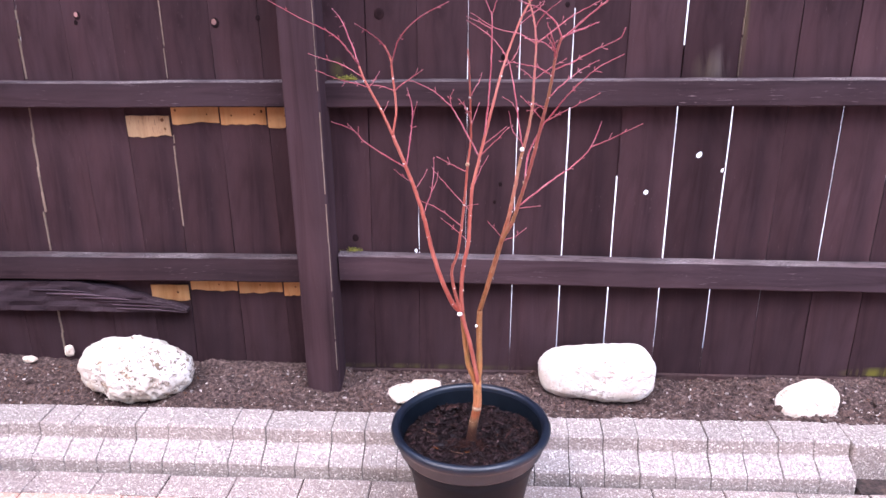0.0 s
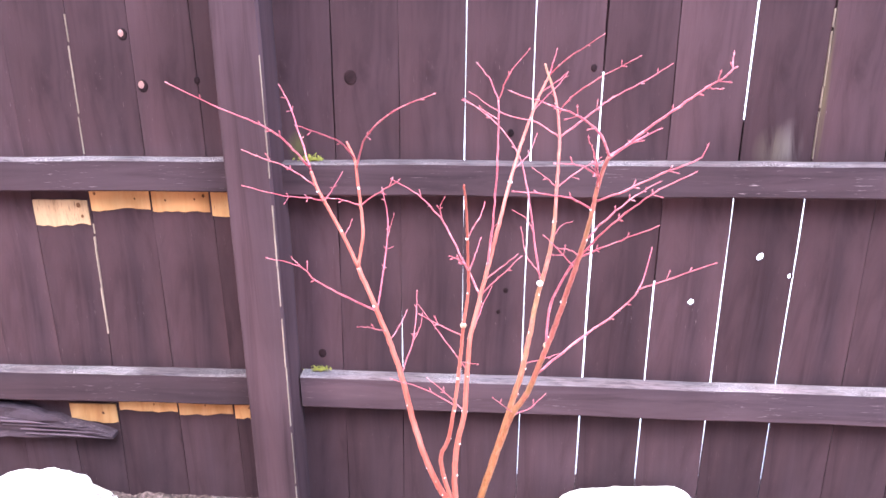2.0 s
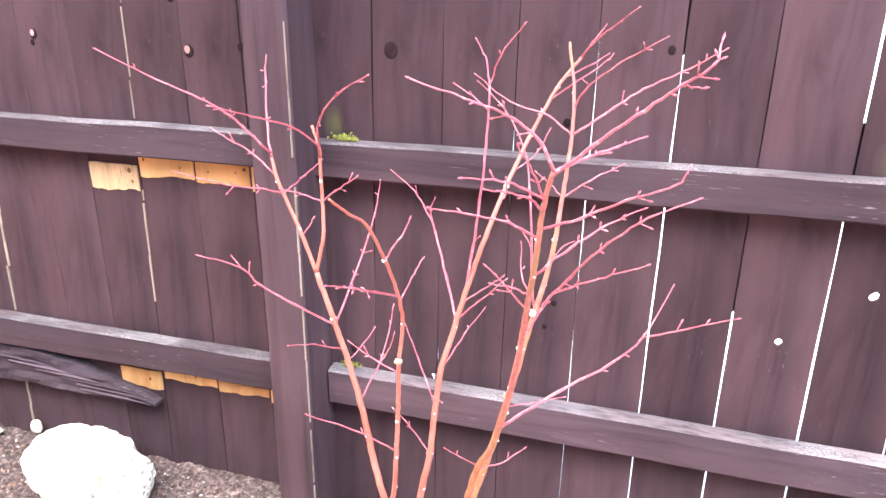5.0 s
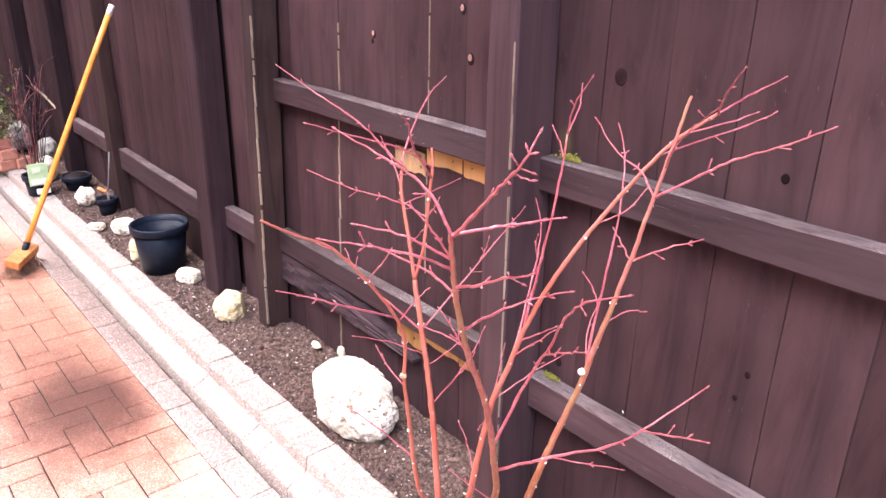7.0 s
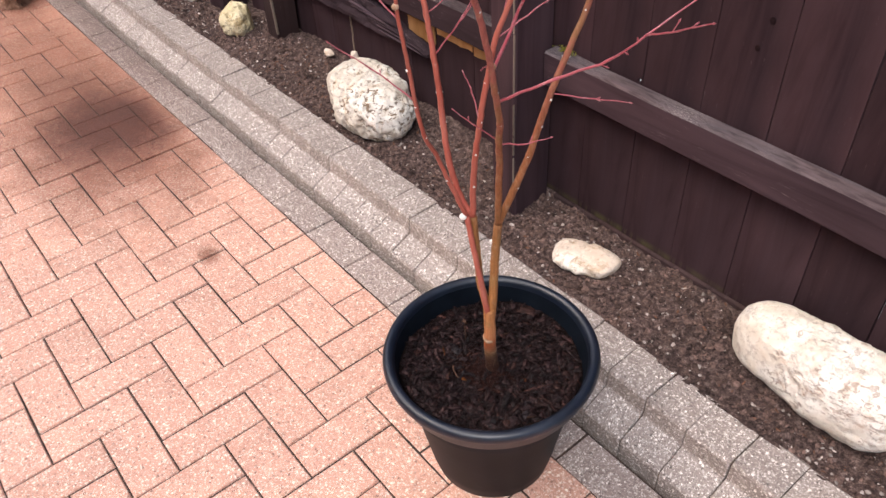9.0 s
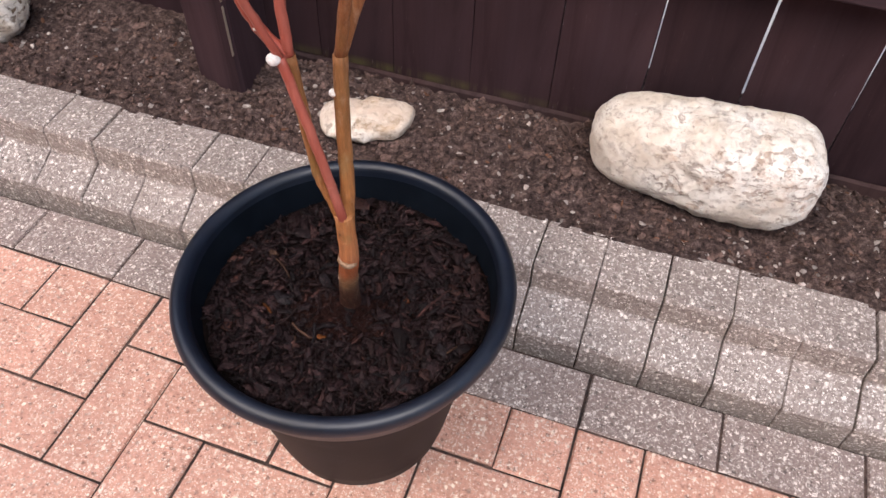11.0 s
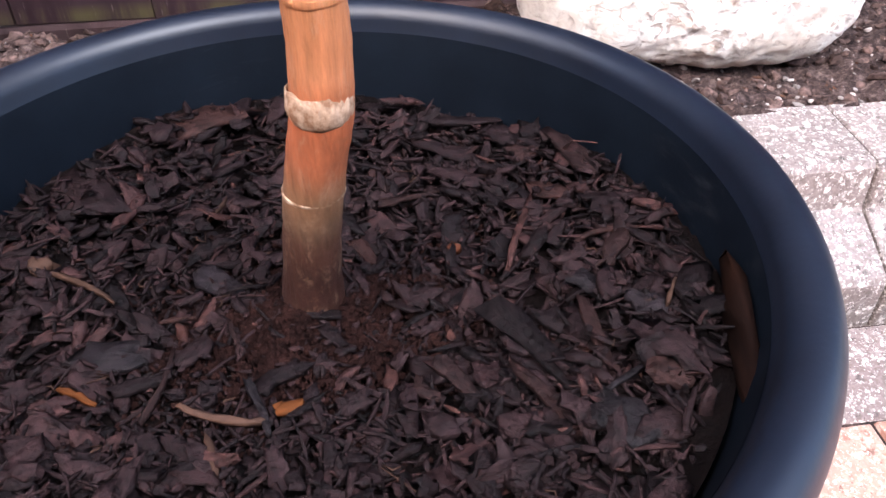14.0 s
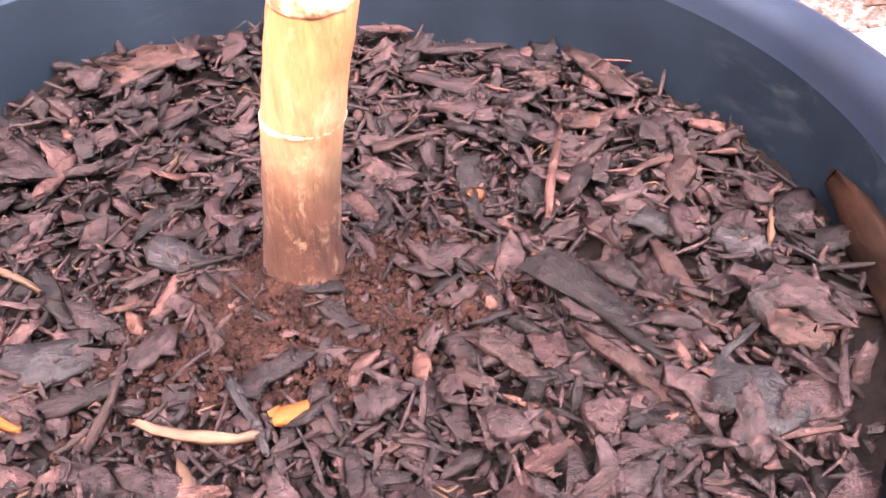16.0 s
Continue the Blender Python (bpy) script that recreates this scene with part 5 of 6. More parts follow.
def limb(name, points, r0, r1, mat=None, steps=7, sides=10, wobble=0.0006, parent=None, label="", swell=1.05):
    line = smooth_line(points, steps)
    n = len(line)
    rad = []
    for k in range(n):
        u = k / (n - 1)
        r = r0 + (r1 - r0) * u
        if k % steps == 0 and 0 < k < n - 1:
            r *= 1.0 if name == "trunk" else swell
        if name == "trunk":
            r *= 1 + 0.16 * math.exp(-((line[k].z - 0.255) / 0.020) ** 2) + 0.02 * noise.noise((line[k].z * 60, 2, 0))
        rad.append(r if name == "trunk" else r * 0.84)
    line = [q + Vector((trng.uniform(-1, 1), trng.uniform(-1, 1), 0)) * wobble * (0.3 + 0.7 * r0 / 0.006 if r0 < 0.006 else 1) * (0 < i < n - 1) for i, q in enumerate(line)]
    GROWN.extend(line)
    bm = tube([q - MAPLE_AT for q in line], rad, sides)
    if name == "stem" and swell > 1.02:
        count = len(bm.faces)
        for k in range(steps, n - 1, steps):
            a = trng.uniform(0, 6.28)
            for sgn in (0, math.pi):
                if trng.random() < 0.55:
                    at = line[k] - MAPLE_AT + Vector((math.cos(a + sgn), math.sin(a + sgn), 0)) * rad[k] * 0.85
                    bmesh.ops.create_icosphere(bm, subdivisions=1, radius=trng.uniform(0.0012, 0.0024), matrix=Matrix.Translation(at))
        bm.faces.ensure_lookup_table()
        for f in bm.faces[count:]:
            f.material_index = 1
    return part(name, bm, (mat or M_BARK, M_WHITECUT), parent or maple, label, True), line


def bud(p, d, bm):
    """A small pointed bud."""
    tube([p, p + d * 0.0018, p + d * 0.0048], [0.0008, 0.0012, 0.0002], 5, bm)


GROWN = []


def attach(p):
    """The point of the nearest grown branch, where one is close."""
    near = min(GROWN, key=lambda q: (q - p).length, default=None)
    return near.copy() if near is not None and (near - p).length < 0.07 else p


def twig(points, r0=0.0026, r1=0.0011, spurs=3, mat=None):
    """A thin red side branch with its tip bud and short spurs in pairs."""
    pts = [Vector(q) for q in points]
    root = attach(pts[0])
    shift = root - pts[0]
    pts = [q + shift * (1 - k / (len(pts) - 1)) ** 2 for k, q in enumerate(pts)]
    if len(pts) == 2:
        mid = pts[0].lerp(pts[1], 0.5) + Vector((trng.uniform(-1, 1), trng.uniform(-1, 1), trng.uniform(-0.6, 0.6))) * 0.07 * (pts[1] - pts[0]).length
        pts = [pts[0], mid, pts[1]]
    line = smooth_line(pts, 5)
    n = len(line)
    line = [q + Vector((trng.uniform(-1, 1), trng.uniform(-1, 1), trng.uniform(-1, 1))) * 0.0008 * (0 < i < n - 1) for i, q in enumerate(line)]
    bm = tube([q - MAPLE_AT for q in line], [0.61 * (r0 + (r1 - r0) * i / (n - 1)) * (1.25 if i % 5 == 0 and 0 < i < n - 1 else 1) for i in range(n)], 7)
    n = len(line)
    for k in range(spurs):
        i = min(n - 2, int(n * (0.3 + 0.62 * (k + trng.random() * 0.5) / spurs)))
        d = (line[i + 1] - line[i - 1]).normalized()
        side = d.cross(Vector((trng.uniform(-1, 1), trng.uniform(-1, 1), trng.uniform(-1, 1)))).normalized()
        for sgn in (1, -1):
            if trng.random() < 0.6:
                ln = trng.choice((0.003, 0.004, 0.006, 0.012))
                tip = line[i] + (side * sgn * 0.8 + d * 0.7).normalized() * ln
                tube([line[i] - MAPLE_AT, tip - MAPLE_AT], [0.0007, 0.0006], 5, bm)
                bud(tip - MAPLE_AT, (tip - line[i]).normalized(), bm)
    bud(line[-1] - MAPLE_AT, (line[-1] - line[-2]).normalized(), bm)
    part("twig", bm, mat or M_TWIG, maple, "", True)
    GROWN.extend(line)
    return line


WHITE_NODE, LEFT_NODE, RIGHT_NODE = (0.271, 1.795, 0.626), (0.273, 1.806, 0.622), (0.314, 1.822, 0.622)
limb("trunk", [(0.2925, 1.826, 0.245), (0.294, 1.823, 0.264), (0.297, 1.818, 0.295), (0.3005, 1.813, 0.322), (0.3048, 1.8085, 0.346), (0.3085, 1.8058, 0.366), (0.3097, 1.8052, 0.388), (0.3095, 1.8045, 0.412), (0.309, 1.805, 0.440)], 0.0123, 0.0098, M_BARK, 6, 28, 0.0002)
limb("stem", [(0.305, 1.806, 0.43), (0.299, 1.805, 0.455), (0.292, 1.805, 0.472), (0.286, 1.805, 0.494), (0.279, 1.806, 0.555), LEFT_NODE], 0.0084, 0.0074, swell=1.0, wobble=0.0004)
limb("stem", [(0.3095, 1.806, 0.405), (0.3095, 1.8005, 0.435), (0.308, 1.7975, 0.458), (0.304, 1.797, 0.481), (0.301, 1.796, 0.498), (0.290, 1.7935, 0.555), WHITE_NODE], 0.0064, 0.0056, mat=M_CORAL, swell=1.0, wobble=0.0004)
limb("stem", [(0.309, 1.808, 0.42), (0.311, 1.810, 0.449), (0.313, 1.810, 0.466), (0.314, 1.811, 0.491), (0.313, 1.816, 0.555), RIGHT_NODE], 0.0098, 0.0082, swell=1.0, wobble=0.0004)
# main stems
limb("stem", [LEFT_NODE, (0.251, 1.801, 0.648), (0.229, 1.800, 0.70), (0.207, 1.808, 0.765), (0.196, 1.813, 0.81), (0.184, 1.816, 0.863), (0.166, 1.821, 0.92), (0.143, 1.827, 0.98), (0.118, 1.835, 1.042)], 0.0066, 0.0044, mat=M_CORAL)
limb("stem", [WHITE_NODE, (0.255, 1.774, 0.70), (0.252, 1.758, 0.75), (0.266, 1.730, 0.80), (0.275, 1.713, 0.86), (0.282, 1.702, 0.92), (0.287, 1.693, 0.97), (0.290, 1.686, 1.011), (0.297, 1.683, 1.061), (0.297, 1.666, 1.106), (0.297, 1.631, 1.156), (0.297, 1.586, 1.207), (0.297, 1.545, 1.231), (0.297, 1.507, 1.255)], 0.0045, 0.0014, mat=M_CORAL)
limb("stem", [LEFT_NODE, (0.271, 1.810, 0.68), (0.276, 1.813, 0.74), (0.288, 1.813, 0.80), (0.291, 1.824, 0.86), (0.296, 1.837, 0.92), (0.310, 1.853, 0.98), (0.325, 1.865, 1.04), (0.341, 1.890, 1.10), (0.358, 1.930, 1.16), (0.379, 1.977, 1.22), (0.405, 2.029, 1.28), (0.428, 2.09, 1.315)], 0.0062, 0.0026, mat=M_CORAL)
limb("stem", [RIGHT_NODE, (0.334, 1.806, 0.70), (0.349, 1.794, 0.76), (0.366, 1.778, 0.82), (0.385, 1.763, 0.86), (0.401, 1.741, 0.92), (0.416, 1.719, 0.98), (0.429, 1.693, 1.045), (0.439, 1.663, 1.105), (0.447, 1.642, 1.153), (0.453, 1.628, 1.196), (0.457, 1.620, 1.232), (0.466, 1.609, 1.267)], 0.0064, 0.0028)
limb("stem", [RIGHT_NODE, (0.338, 1.836, 0.70), (0.356, 1.845, 0.76), (0.371, 1.848, 0.815), (0.383, 1.852, 0.86), (0.395, 1.868, 0.92), (0.407, 1.887, 0.98), (0.422, 1.890, 1.04), (0.431, 1.906, 1.10), (0.435, 1.930, 1.16), (0.438, 1.950, 1.22), (0.434, 1.985, 1.28), (0.417, 2.04, 1.34)], 0.0072, 0.0022)
# upper limbs
limb("stem", [(0.118, 1.835, 1.042), (0.091, 1.844, 1.10), (0.057, 1.856, 1.16), (0.044, 1.866, 1.19)], 0.0036, 0.0028, mat=M_CORAL)
twig([(0.044, 1.866, 1.19), (0.030, 1.885, 1.225), (-0.008, 1.955, 1.285), (-0.040, 2.020, 1.308)], 0.0028, 0.0012, 3)
limb("stem", [(0.118, 1.835, 1.042), (0.126, 1.846, 1.10), (0.119, 1.860, 1.165), (0.114, 1.870, 1.205), (0.100, 1.88, 1.235)], 0.0032, 0.0024, mat=M_CORAL)
# left stem
twig([(0.139, 1.832, 0.969), (0.095, 1.803, 1.006), (0.060, 1.780, 1.040), (0.042, 1.768, 1.066), (0.004, 1.735, 1.090)], 0.0028, 0.0011, 4)
twig([(0.042, 1.768, 1.066), (0.030, 1.770, 1.078)], 0.0014, 0.0009, 0)
twig([(0.139, 1.832, 0.969), (0.148, 1.890, 1.020), (0.148, 1.970, 1.080), (0.129, 2.052, 1.117)], 0.0027, 0.0011, 4)
twig([(0.148, 1.930, 1.050), (0.163, 1.943, 1.098)], 0.0015, 0.0009, 1)
twig([(0.150, 1.835, 0.930), (0.138, 1.775, 0.965), (0.135, 1.713, 0.993)], 0.0018, 0.0009, 2)
twig([(0.184, 1.816, 0.862), (0.200, 1.850, 0.905), (0.204, 1.882, 0.945), (0.204, 1.901, 0.974)], 0.002, 0.0009, 2)
twig([(0.198, 1.850, 0.905), (0.215, 1.872, 0.945)], 0.0014, 0.0009, 0)
twig([(0.164, 1.824, 0.915), (0.180, 1.843, 0.938), (0.190, 1.860, 0.956)], 0.0015, 0.0009, 1)
twig([(0.044, 1.866, 1.196), (0.020, 1.838, 1.236), (0.004, 1.825, 1.257), (-0.022, 1.809, 1.276), (-0.066, 1.788, 1.300), (-0.122, 1.754, 1.338)], 0.0029, 0.0012, 5)
twig([(0.056, 1.856, 1.168), (0.010, 1.876, 1.192), (-0.035, 1.893, 1.203), (-0.077, 1.913, 1.214)], 0.0022, 0.001, 3)
twig([(0.066, 1.846, 1.143), (0.046, 1.822, 1.157), (0.018, 1.790, 1.169), (-0.025, 1.745, 1.195)], 0.0022, 0.001, 3)
twig([(0.106, 1.872, 1.205), (0.100, 1.820, 1.242), (0.088, 1.750, 1.268), (0.071, 1.690, 1.290)], 0.0024, 0.0011, 2)
twig([(0.115, 1.872, 1.195), (0.142, 1.815, 1.255), (0.190, 1.770, 1.298), (0.250, 1.713, 1.328)], 0.0026, 0.0011, 4)
twig([(0.122, 1.850, 1.142), (0.145, 1.842, 1.158), (0.171, 1.830, 1.175), (0.187, 1.822, 1.186)], 0.0022, 0.001, 2)
twig([(0.122, 1.850, 1.142), (0.097, 1.843, 1.150), (0.066, 1.846, 1.153)], 0.002, 0.001, 1)
twig([(0.096, 1.845, 1.092), (0.106, 1.857, 1.112)], 0.0014, 0.0009, 0)
twig([(0.066, 1.848, 1.146), (0.072, 1.905, 1.158), (0.076, 1.954, 1.169)], 0.0018, 0.0009, 1)
# middle stems
twig([(0.273, 1.840, 0.866), (0.240, 1.895, 0.900), (0.203, 1.948, 0.930)], 0.002, 0.0009, 2)
twig([(0.265, 1.832, 0.800), (0.248, 1.833, 0.826), (0.227, 1.835, 0.846)], 0.0018, 0.0009, 1)
twig([(0.288, 1.835, 0.870), (0.308, 1.800, 0.893)], 0.0013, 0.0008, 0)
twig([(0.276, 1.708, 0.872), (0.236, 1.675, 0.915), (0.193, 1.643, 0.947)], 0.0020, 0.0009, 2)
twig([(0.286, 1.688, 0.995), (0.260, 1.684, 1.010), (0.230, 1.687, 1.025)], 0.0018, 0.0009, 1)
twig([(0.297, 1.666, 1.100), (0.294, 1.610, 1.128), (0.288, 1.570, 1.148), (0.280, 1.530, 1.166)], 0.0024, 0.001, 4)
twig([(0.297, 1.670, 1.095), (0.308, 1.690, 1.120), (0.313, 1.704, 1.132)], 0.0016, 0.0009, 1)
twig([(0.297, 1.631, 1.156), (0.312, 1.640, 1.180), (0.318, 1.648, 1.196)], 0.0015, 0.0009, 1)
twig([(0.304, 1.857, 0.988), (0.278, 1.905, 1.030), (0.248, 1.955, 1.075), (0.232, 1.980, 1.092), (0.196, 2.020, 1.115), (0.146, 2.060, 1.133)], 0.003, 0.0012, 4)
twig([(0.242, 1.968, 1.078), (0.240, 1.965, 1.105), (0.248, 1.960, 1.124)], 0.0018, 0.0009, 1)
twig([(0.291, 1.846, 0.922), (0.312, 1.895, 0.950), (0.330, 1.939, 0.971)], 0.002, 0.0009, 1)
twig([(0.306, 1.857, 0.986), (0.340, 1.860, 1.018), (0.375, 1.863, 1.052)], 0.0022, 0.001, 2)
twig([(0.322, 1.862, 1.015), (0.344, 1.866, 1.032), (0.369, 1.872, 1.052)], 0.0018, 0.0009, 1)
twig([(0.320, 1.862, 1.030), (0.327, 1.868, 1.085), (0.333, 1.880, 1.150), (0.337, 1.893, 1.220), (0.337, 1.905, 1.296)], 0.0032, 0.002, 2)
twig([(0.337, 1.905, 1.296), (0.325, 1.937, 1.322), (0.304, 1.965, 1.346)], 0.0019, 0.001, 1)
twig([(0.337, 1.905, 1.296), (0.352, 1.897, 1.335), (0.381, 1.890, 1.372)], 0.0018, 0.001, 1)
twig([(0.337, 1.900, 1.270), (0.312, 1.920, 1.280), (0.282, 1.939, 1.291)], 0.0018, 0.001, 1)
twig([(0.428, 2.090, 1.325), (0.440, 2.150, 1.340), (0.450, 2.206, 1.354)], 0.0024, 0.0011, 1)
twig([(0.426, 2.085, 1.323), (0.456, 2.052, 1.350), (0.507, 1.998, 1.389)], 0.0024, 0.001, 3)
twig([(0.409, 2.050, 1.290), (0.446, 2.097, 1.307), (0.463, 2.120, 1.318)], 0.002, 0.001, 1)
twig([(0.394, 2.020, 1.256), (0.449, 2.123, 1.297), (0.467, 2.160, 1.314)], 0.002, 0.001, 2)
twig([(0.361, 1.960, 1.170), (0.389, 1.976, 1.196), (0.403, 1.990, 1.227)], 0.0018, 0.001, 1)
# front right stem
twig([(0.396, 1.748, 0.905), (0.462, 1.780, 0.948), (0.520, 1.800, 0.985), (0.555, 1.811, 1.020), (0.585, 1.879, 1.063)], 0.0034, 0.0012, 5)
twig([(0.555, 1.811, 1.020), (0.602, 1.797, 1.045), (0.653, 1.772, 1.077)], 0.002, 0.001, 2)
twig([(0.466, 1.609, 1.265), (0.492, 1.640, 1.274), (0.516, 1.660, 1.282), (0.538, 1.675, 1.289)], 0.0030, 0.0012, 2)
twig([(0.466, 1.609, 1.262), (0.500, 1.603, 1.293), (0.540, 1.592, 1.328), (0.566, 1.584, 1.350), (0.587, 1.576, 1.368), (0.591, 1.584, 1.386)], 0.003, 0.0011, 4)
twig([(0.566, 1.584, 1.350), (0.582, 1.588, 1.348)], 0.0014, 0.0009, 0)
twig([(0.466, 1.609, 1.267), (0.455, 1.604, 1.292), (0.430, 1.596, 1.314), (0.400, 1.584, 1.328), (0.348, 1.565, 1.348)], 0.0029, 0.0011, 3)
twig([(0.454, 1.627, 1.206), (0.490, 1.622, 1.222), (0.530, 1.615, 1.244), (0.570, 1.608, 1.264), (0.579, 1.607, 1.279)], 0.0024, 0.001, 3)
twig([(0.447, 1.641, 1.155), (0.480, 1.657, 1.182), (0.512, 1.673, 1.202), (0.544, 1.687, 1.217)], 0.0024, 0.001, 3)
twig([(0.457, 1.620, 1.235), (0.442, 1.598, 1.252), (0.420, 1.575, 1.264), (0.398, 1.552, 1.270)], 0.0024, 0.001, 2)
twig([(0.456, 1.621, 1.229), (0.450, 1.580, 1.250), (0.440, 1.535, 1.266), (0.431, 1.496, 1.278)], 0.0024, 0.001, 2)
twig([(0.453, 1.627, 1.196), (0.425, 1.620, 1.212), (0.392, 1.609, 1.220), (0.355, 1.598, 1.226)], 0.0024, 0.001, 2)
twig([(0.457, 1.620, 1.240), (0.448, 1.602, 1.268), (0.438, 1.586, 1.292)], 0.002, 0.001, 1)
twig([(0.439, 1.663, 1.106), (0.418, 1.660, 1.130), (0.397, 1.655, 1.152)], 0.0018, 0.001, 2)
twig([(0.443, 1.652, 1.130), (0.428, 1.638, 1.140), (0.410, 1.624, 1.147)], 0.0018, 0.001, 1)
twig([(0.406, 1.732, 0.955), (0.414, 1.760, 1.012), (0.440, 1.763, 1.068), (0.470, 1.752, 1.112), (0.510, 1.722, 1.165), (0.549, 1.704, 1.203), (0.594, 1.706, 1.226)], 0.0034, 0.0012, 4)
twig([(0.452, 1.762, 1.085), (0.478, 1.752, 1.102), (0.510, 1.738, 1.122), (0.553, 1.713, 1.150)], 0.0022, 0.001, 2)
twig([(0.372, 1.768, 0.808), (0.396, 1.793, 0.818), (0.418, 1.821, 0.829)], 0.002, 0.0009, 1)
twig([(0.371, 1.765, 0.812), (0.350, 1.745, 0.848), (0.334, 1.730, 0.872)], 0.0016, 0.0009, 1)
# back right stem
twig([(0.409, 1.884, 1.000), (0.402, 1.900, 1.040), (0.388, 1.945, 1.140), (0.368, 1.985, 1.205), (0.325, 2.040, 1.248), (0.278, 2.083, 1.275)], 0.003, 0.0011, 3)
twig([(0.401, 1.890, 1.015), (0.386, 1.914, 1.037), (0.379, 1.945, 1.075)], 0.002, 0.0009, 1)
twig([(0.434, 1.955, 1.224), (0.401, 1.975, 1.248), (0.346, 1.995, 1.262), (0.292, 2.014, 1.294)], 0.0024, 0.001, 2)
twig([(0.434, 1.955, 1.224), (0.487, 1.965, 1.264), (0.522, 1.973, 1.290), (0.577, 1.982, 1.318), (0.617, 1.990, 1.342)], 0.0028, 0.001, 4)
twig([(0.436, 1.975, 1.263), (0.450, 1.963, 1.288), (0.491, 1.930, 1.325), (0.546, 1.887, 1.362)], 0.0022, 0.001, 3)
twig([(0.436, 1.928, 1.150), (0.472, 1.945, 1.176), (0.506, 1.958, 1.194)], 0.0022, 0.001, 2)
twig([(0.436, 1.928, 1.150), (0.416, 1.932, 1.168), (0.397, 1.938, 1.180)], 0.0018, 0.0009, 1)
twig([(0.408, 1.915, 1.090), (0.388, 1.920, 1.104), (0.366, 1.925, 1.112)], 0.0016, 0.0009, 1)
twig([(0.390, 1.882, 0.863), (0.425, 1.905, 0.856), (0.455, 1.930, 0.852)], 0.0018, 0.0009, 1)
twig([(0.431, 1.908, 1.074), (0.445, 1.921, 1.090), (0.460, 1.930, 1.092)], 0.0016, 0.0009, 0)


def scar(name, at, r, h, mat, label, squash=1.0):
    bm = bmesh.new()
    bmesh.ops.create_icosphere(bm, subdivisions=3, radius=1)
    for q in bm.verts:
        d = q.co.copy()
        q.co = Vector((d.x * r, d.y * r, d.z * h)) * (1 + 0.12 * noise.noise(d * 4 + Vector(at) * 50)) + Vector(at) - MAPLE_AT
    return part(name, bm, mat, maple, label, True)


def growth_ring(z, centre, radius, thick, tall, mat, label, rough, front=False):
    """An uneven raised band round the trunk, wrinkled and knobbly, thicker in front where wanted."""
    bm = bmesh.new()
    rings = []
    turns, around = 110, 14
    for i in range(turns):
        a = 2 * math.pi * i / turns
        c, s = math.cos(a), math.sin(a)
        lift = 1 + rough * noise.noise((c * 2, s * 2, z * 90))
        if front:
            lift *= 0.35 + 0.65 * max(0.0, -math.sin(a + 0.15)) ** 0.7
        ring = []
        for k in range(around):
            b2 = 2 * math.pi * k / around
            knob = 1 + rough * (0.9 * noise.noise((c * 7, s * 7, math.sin(b2) * 1.5 + z * 40)) + 0.6 * noise.noise((c * 17, s * 17, math.sin(b2) * 2.5)))
            r = radius + thick * lift * math.cos(b2) * knob
            h = tall * (0.6 + 0.4 * lift) * math.sin(b2) + rough * tall * 0.35 * noise.noise((c * 2.2, s * 2.2, 7 + z))
            ring.append(bm.verts.new(Vector((centre[0] + r * c, centre[1] + r * s, z + h)) - MAPLE_AT))
        rings.append(ring)
    for i in range(turns):
        for k in range(around):
            bm.faces.new((rings[i][k], rings[i][(k + 1) % around], rings[(i + 1) % turns][(k + 1) % around], rings[(i + 1) % turns][k]))
    bmesh.ops.recalc_face_normals(bm, faces=bm.faces)
    return part("bark_ring", bm, mat, maple, label, True)


growth_ring(0.3668, (0.3078, 1.8062), 0.0106, 0.0018, 0.0062, M_SCAR, "wrinkled corky growth ring on the trunk", 0.55, True)
growth_ring(0.3262, (0.3012, 1.8125), 0.01145, 0.0004, 0.0010, M_SCAR, "thin pale growth ring on the trunk", 0.7)
growth_ring(0.4035, (0.3096, 1.8046), 0.0101, 0.0004, 0.0014, M_BARK, "faint ridge round the trunk", 0.5)
scar("pruning_cut", (0.268, 1.790, 0.627), 0.0062, 0.0055, M_WHITECUT, "white sealed pruning cut")
scar("pruning_cut", (0.307, 1.815, 0.585), 0.0042, 0.0036, M_WHITECUT, "pale old pruning cut")
scar("pruning_cut", (0.290, 1.685, 1.011), 0.0046, 0.0042, M_SCAR, "pale swollen node")
scar("pruning_cut", (0.409, 1.884, 1.000), 0.0052, 0.0048, M_WHITECUT, "white swollen node")
scar("pruning_cut", (0.410, 1.728, 0.962), 0.0050, 0.0045, M_SCAR, "pale swollen node")


# ---- things further along the bed ----
def simple_pot(label, at, r0, r1, h, mat, lip=0.006):
    p = thing("plant_pot", label, "plant pot", at, "small pots")
    part("body", lathe([(r0, 0), (r0 + (r1 - r0) * 0.5, h * 0.5), (r1 - 0.004, h - 0.03), (r1 - 0.007, h - 0.03), (r0 + (r1 - r0) * 0.5 - 0.003, h * 0.5), (r0 - 0.003, 0.006), (0.0, 0.006)], 40), mat, p, smooth=True)
    part("rim", lathe([(r1 - 0.006, h - 0.035), (r1 + lip, h - 0.034), (r1 + lip + 0.002, h - 0.004), (r1 + lip, h), (r1 - 0.002, h), (r1 - 0.006, h - 0.035)], 40, closed_bottom=False), mat, p, smooth=True)
    return p


simple_pot("empty dark blue-black plastic plant pot on the soil", (-2.39, 2.284, SOIL - 0.002), 0.094, 0.122, 0.222, M_DARKPOT)
p = simple_pot("shallow dark bowl filled with bark against a post", (-3.93, 2.33, SOIL), 0.062, 0.080, 0.09, M_DARKPOT)
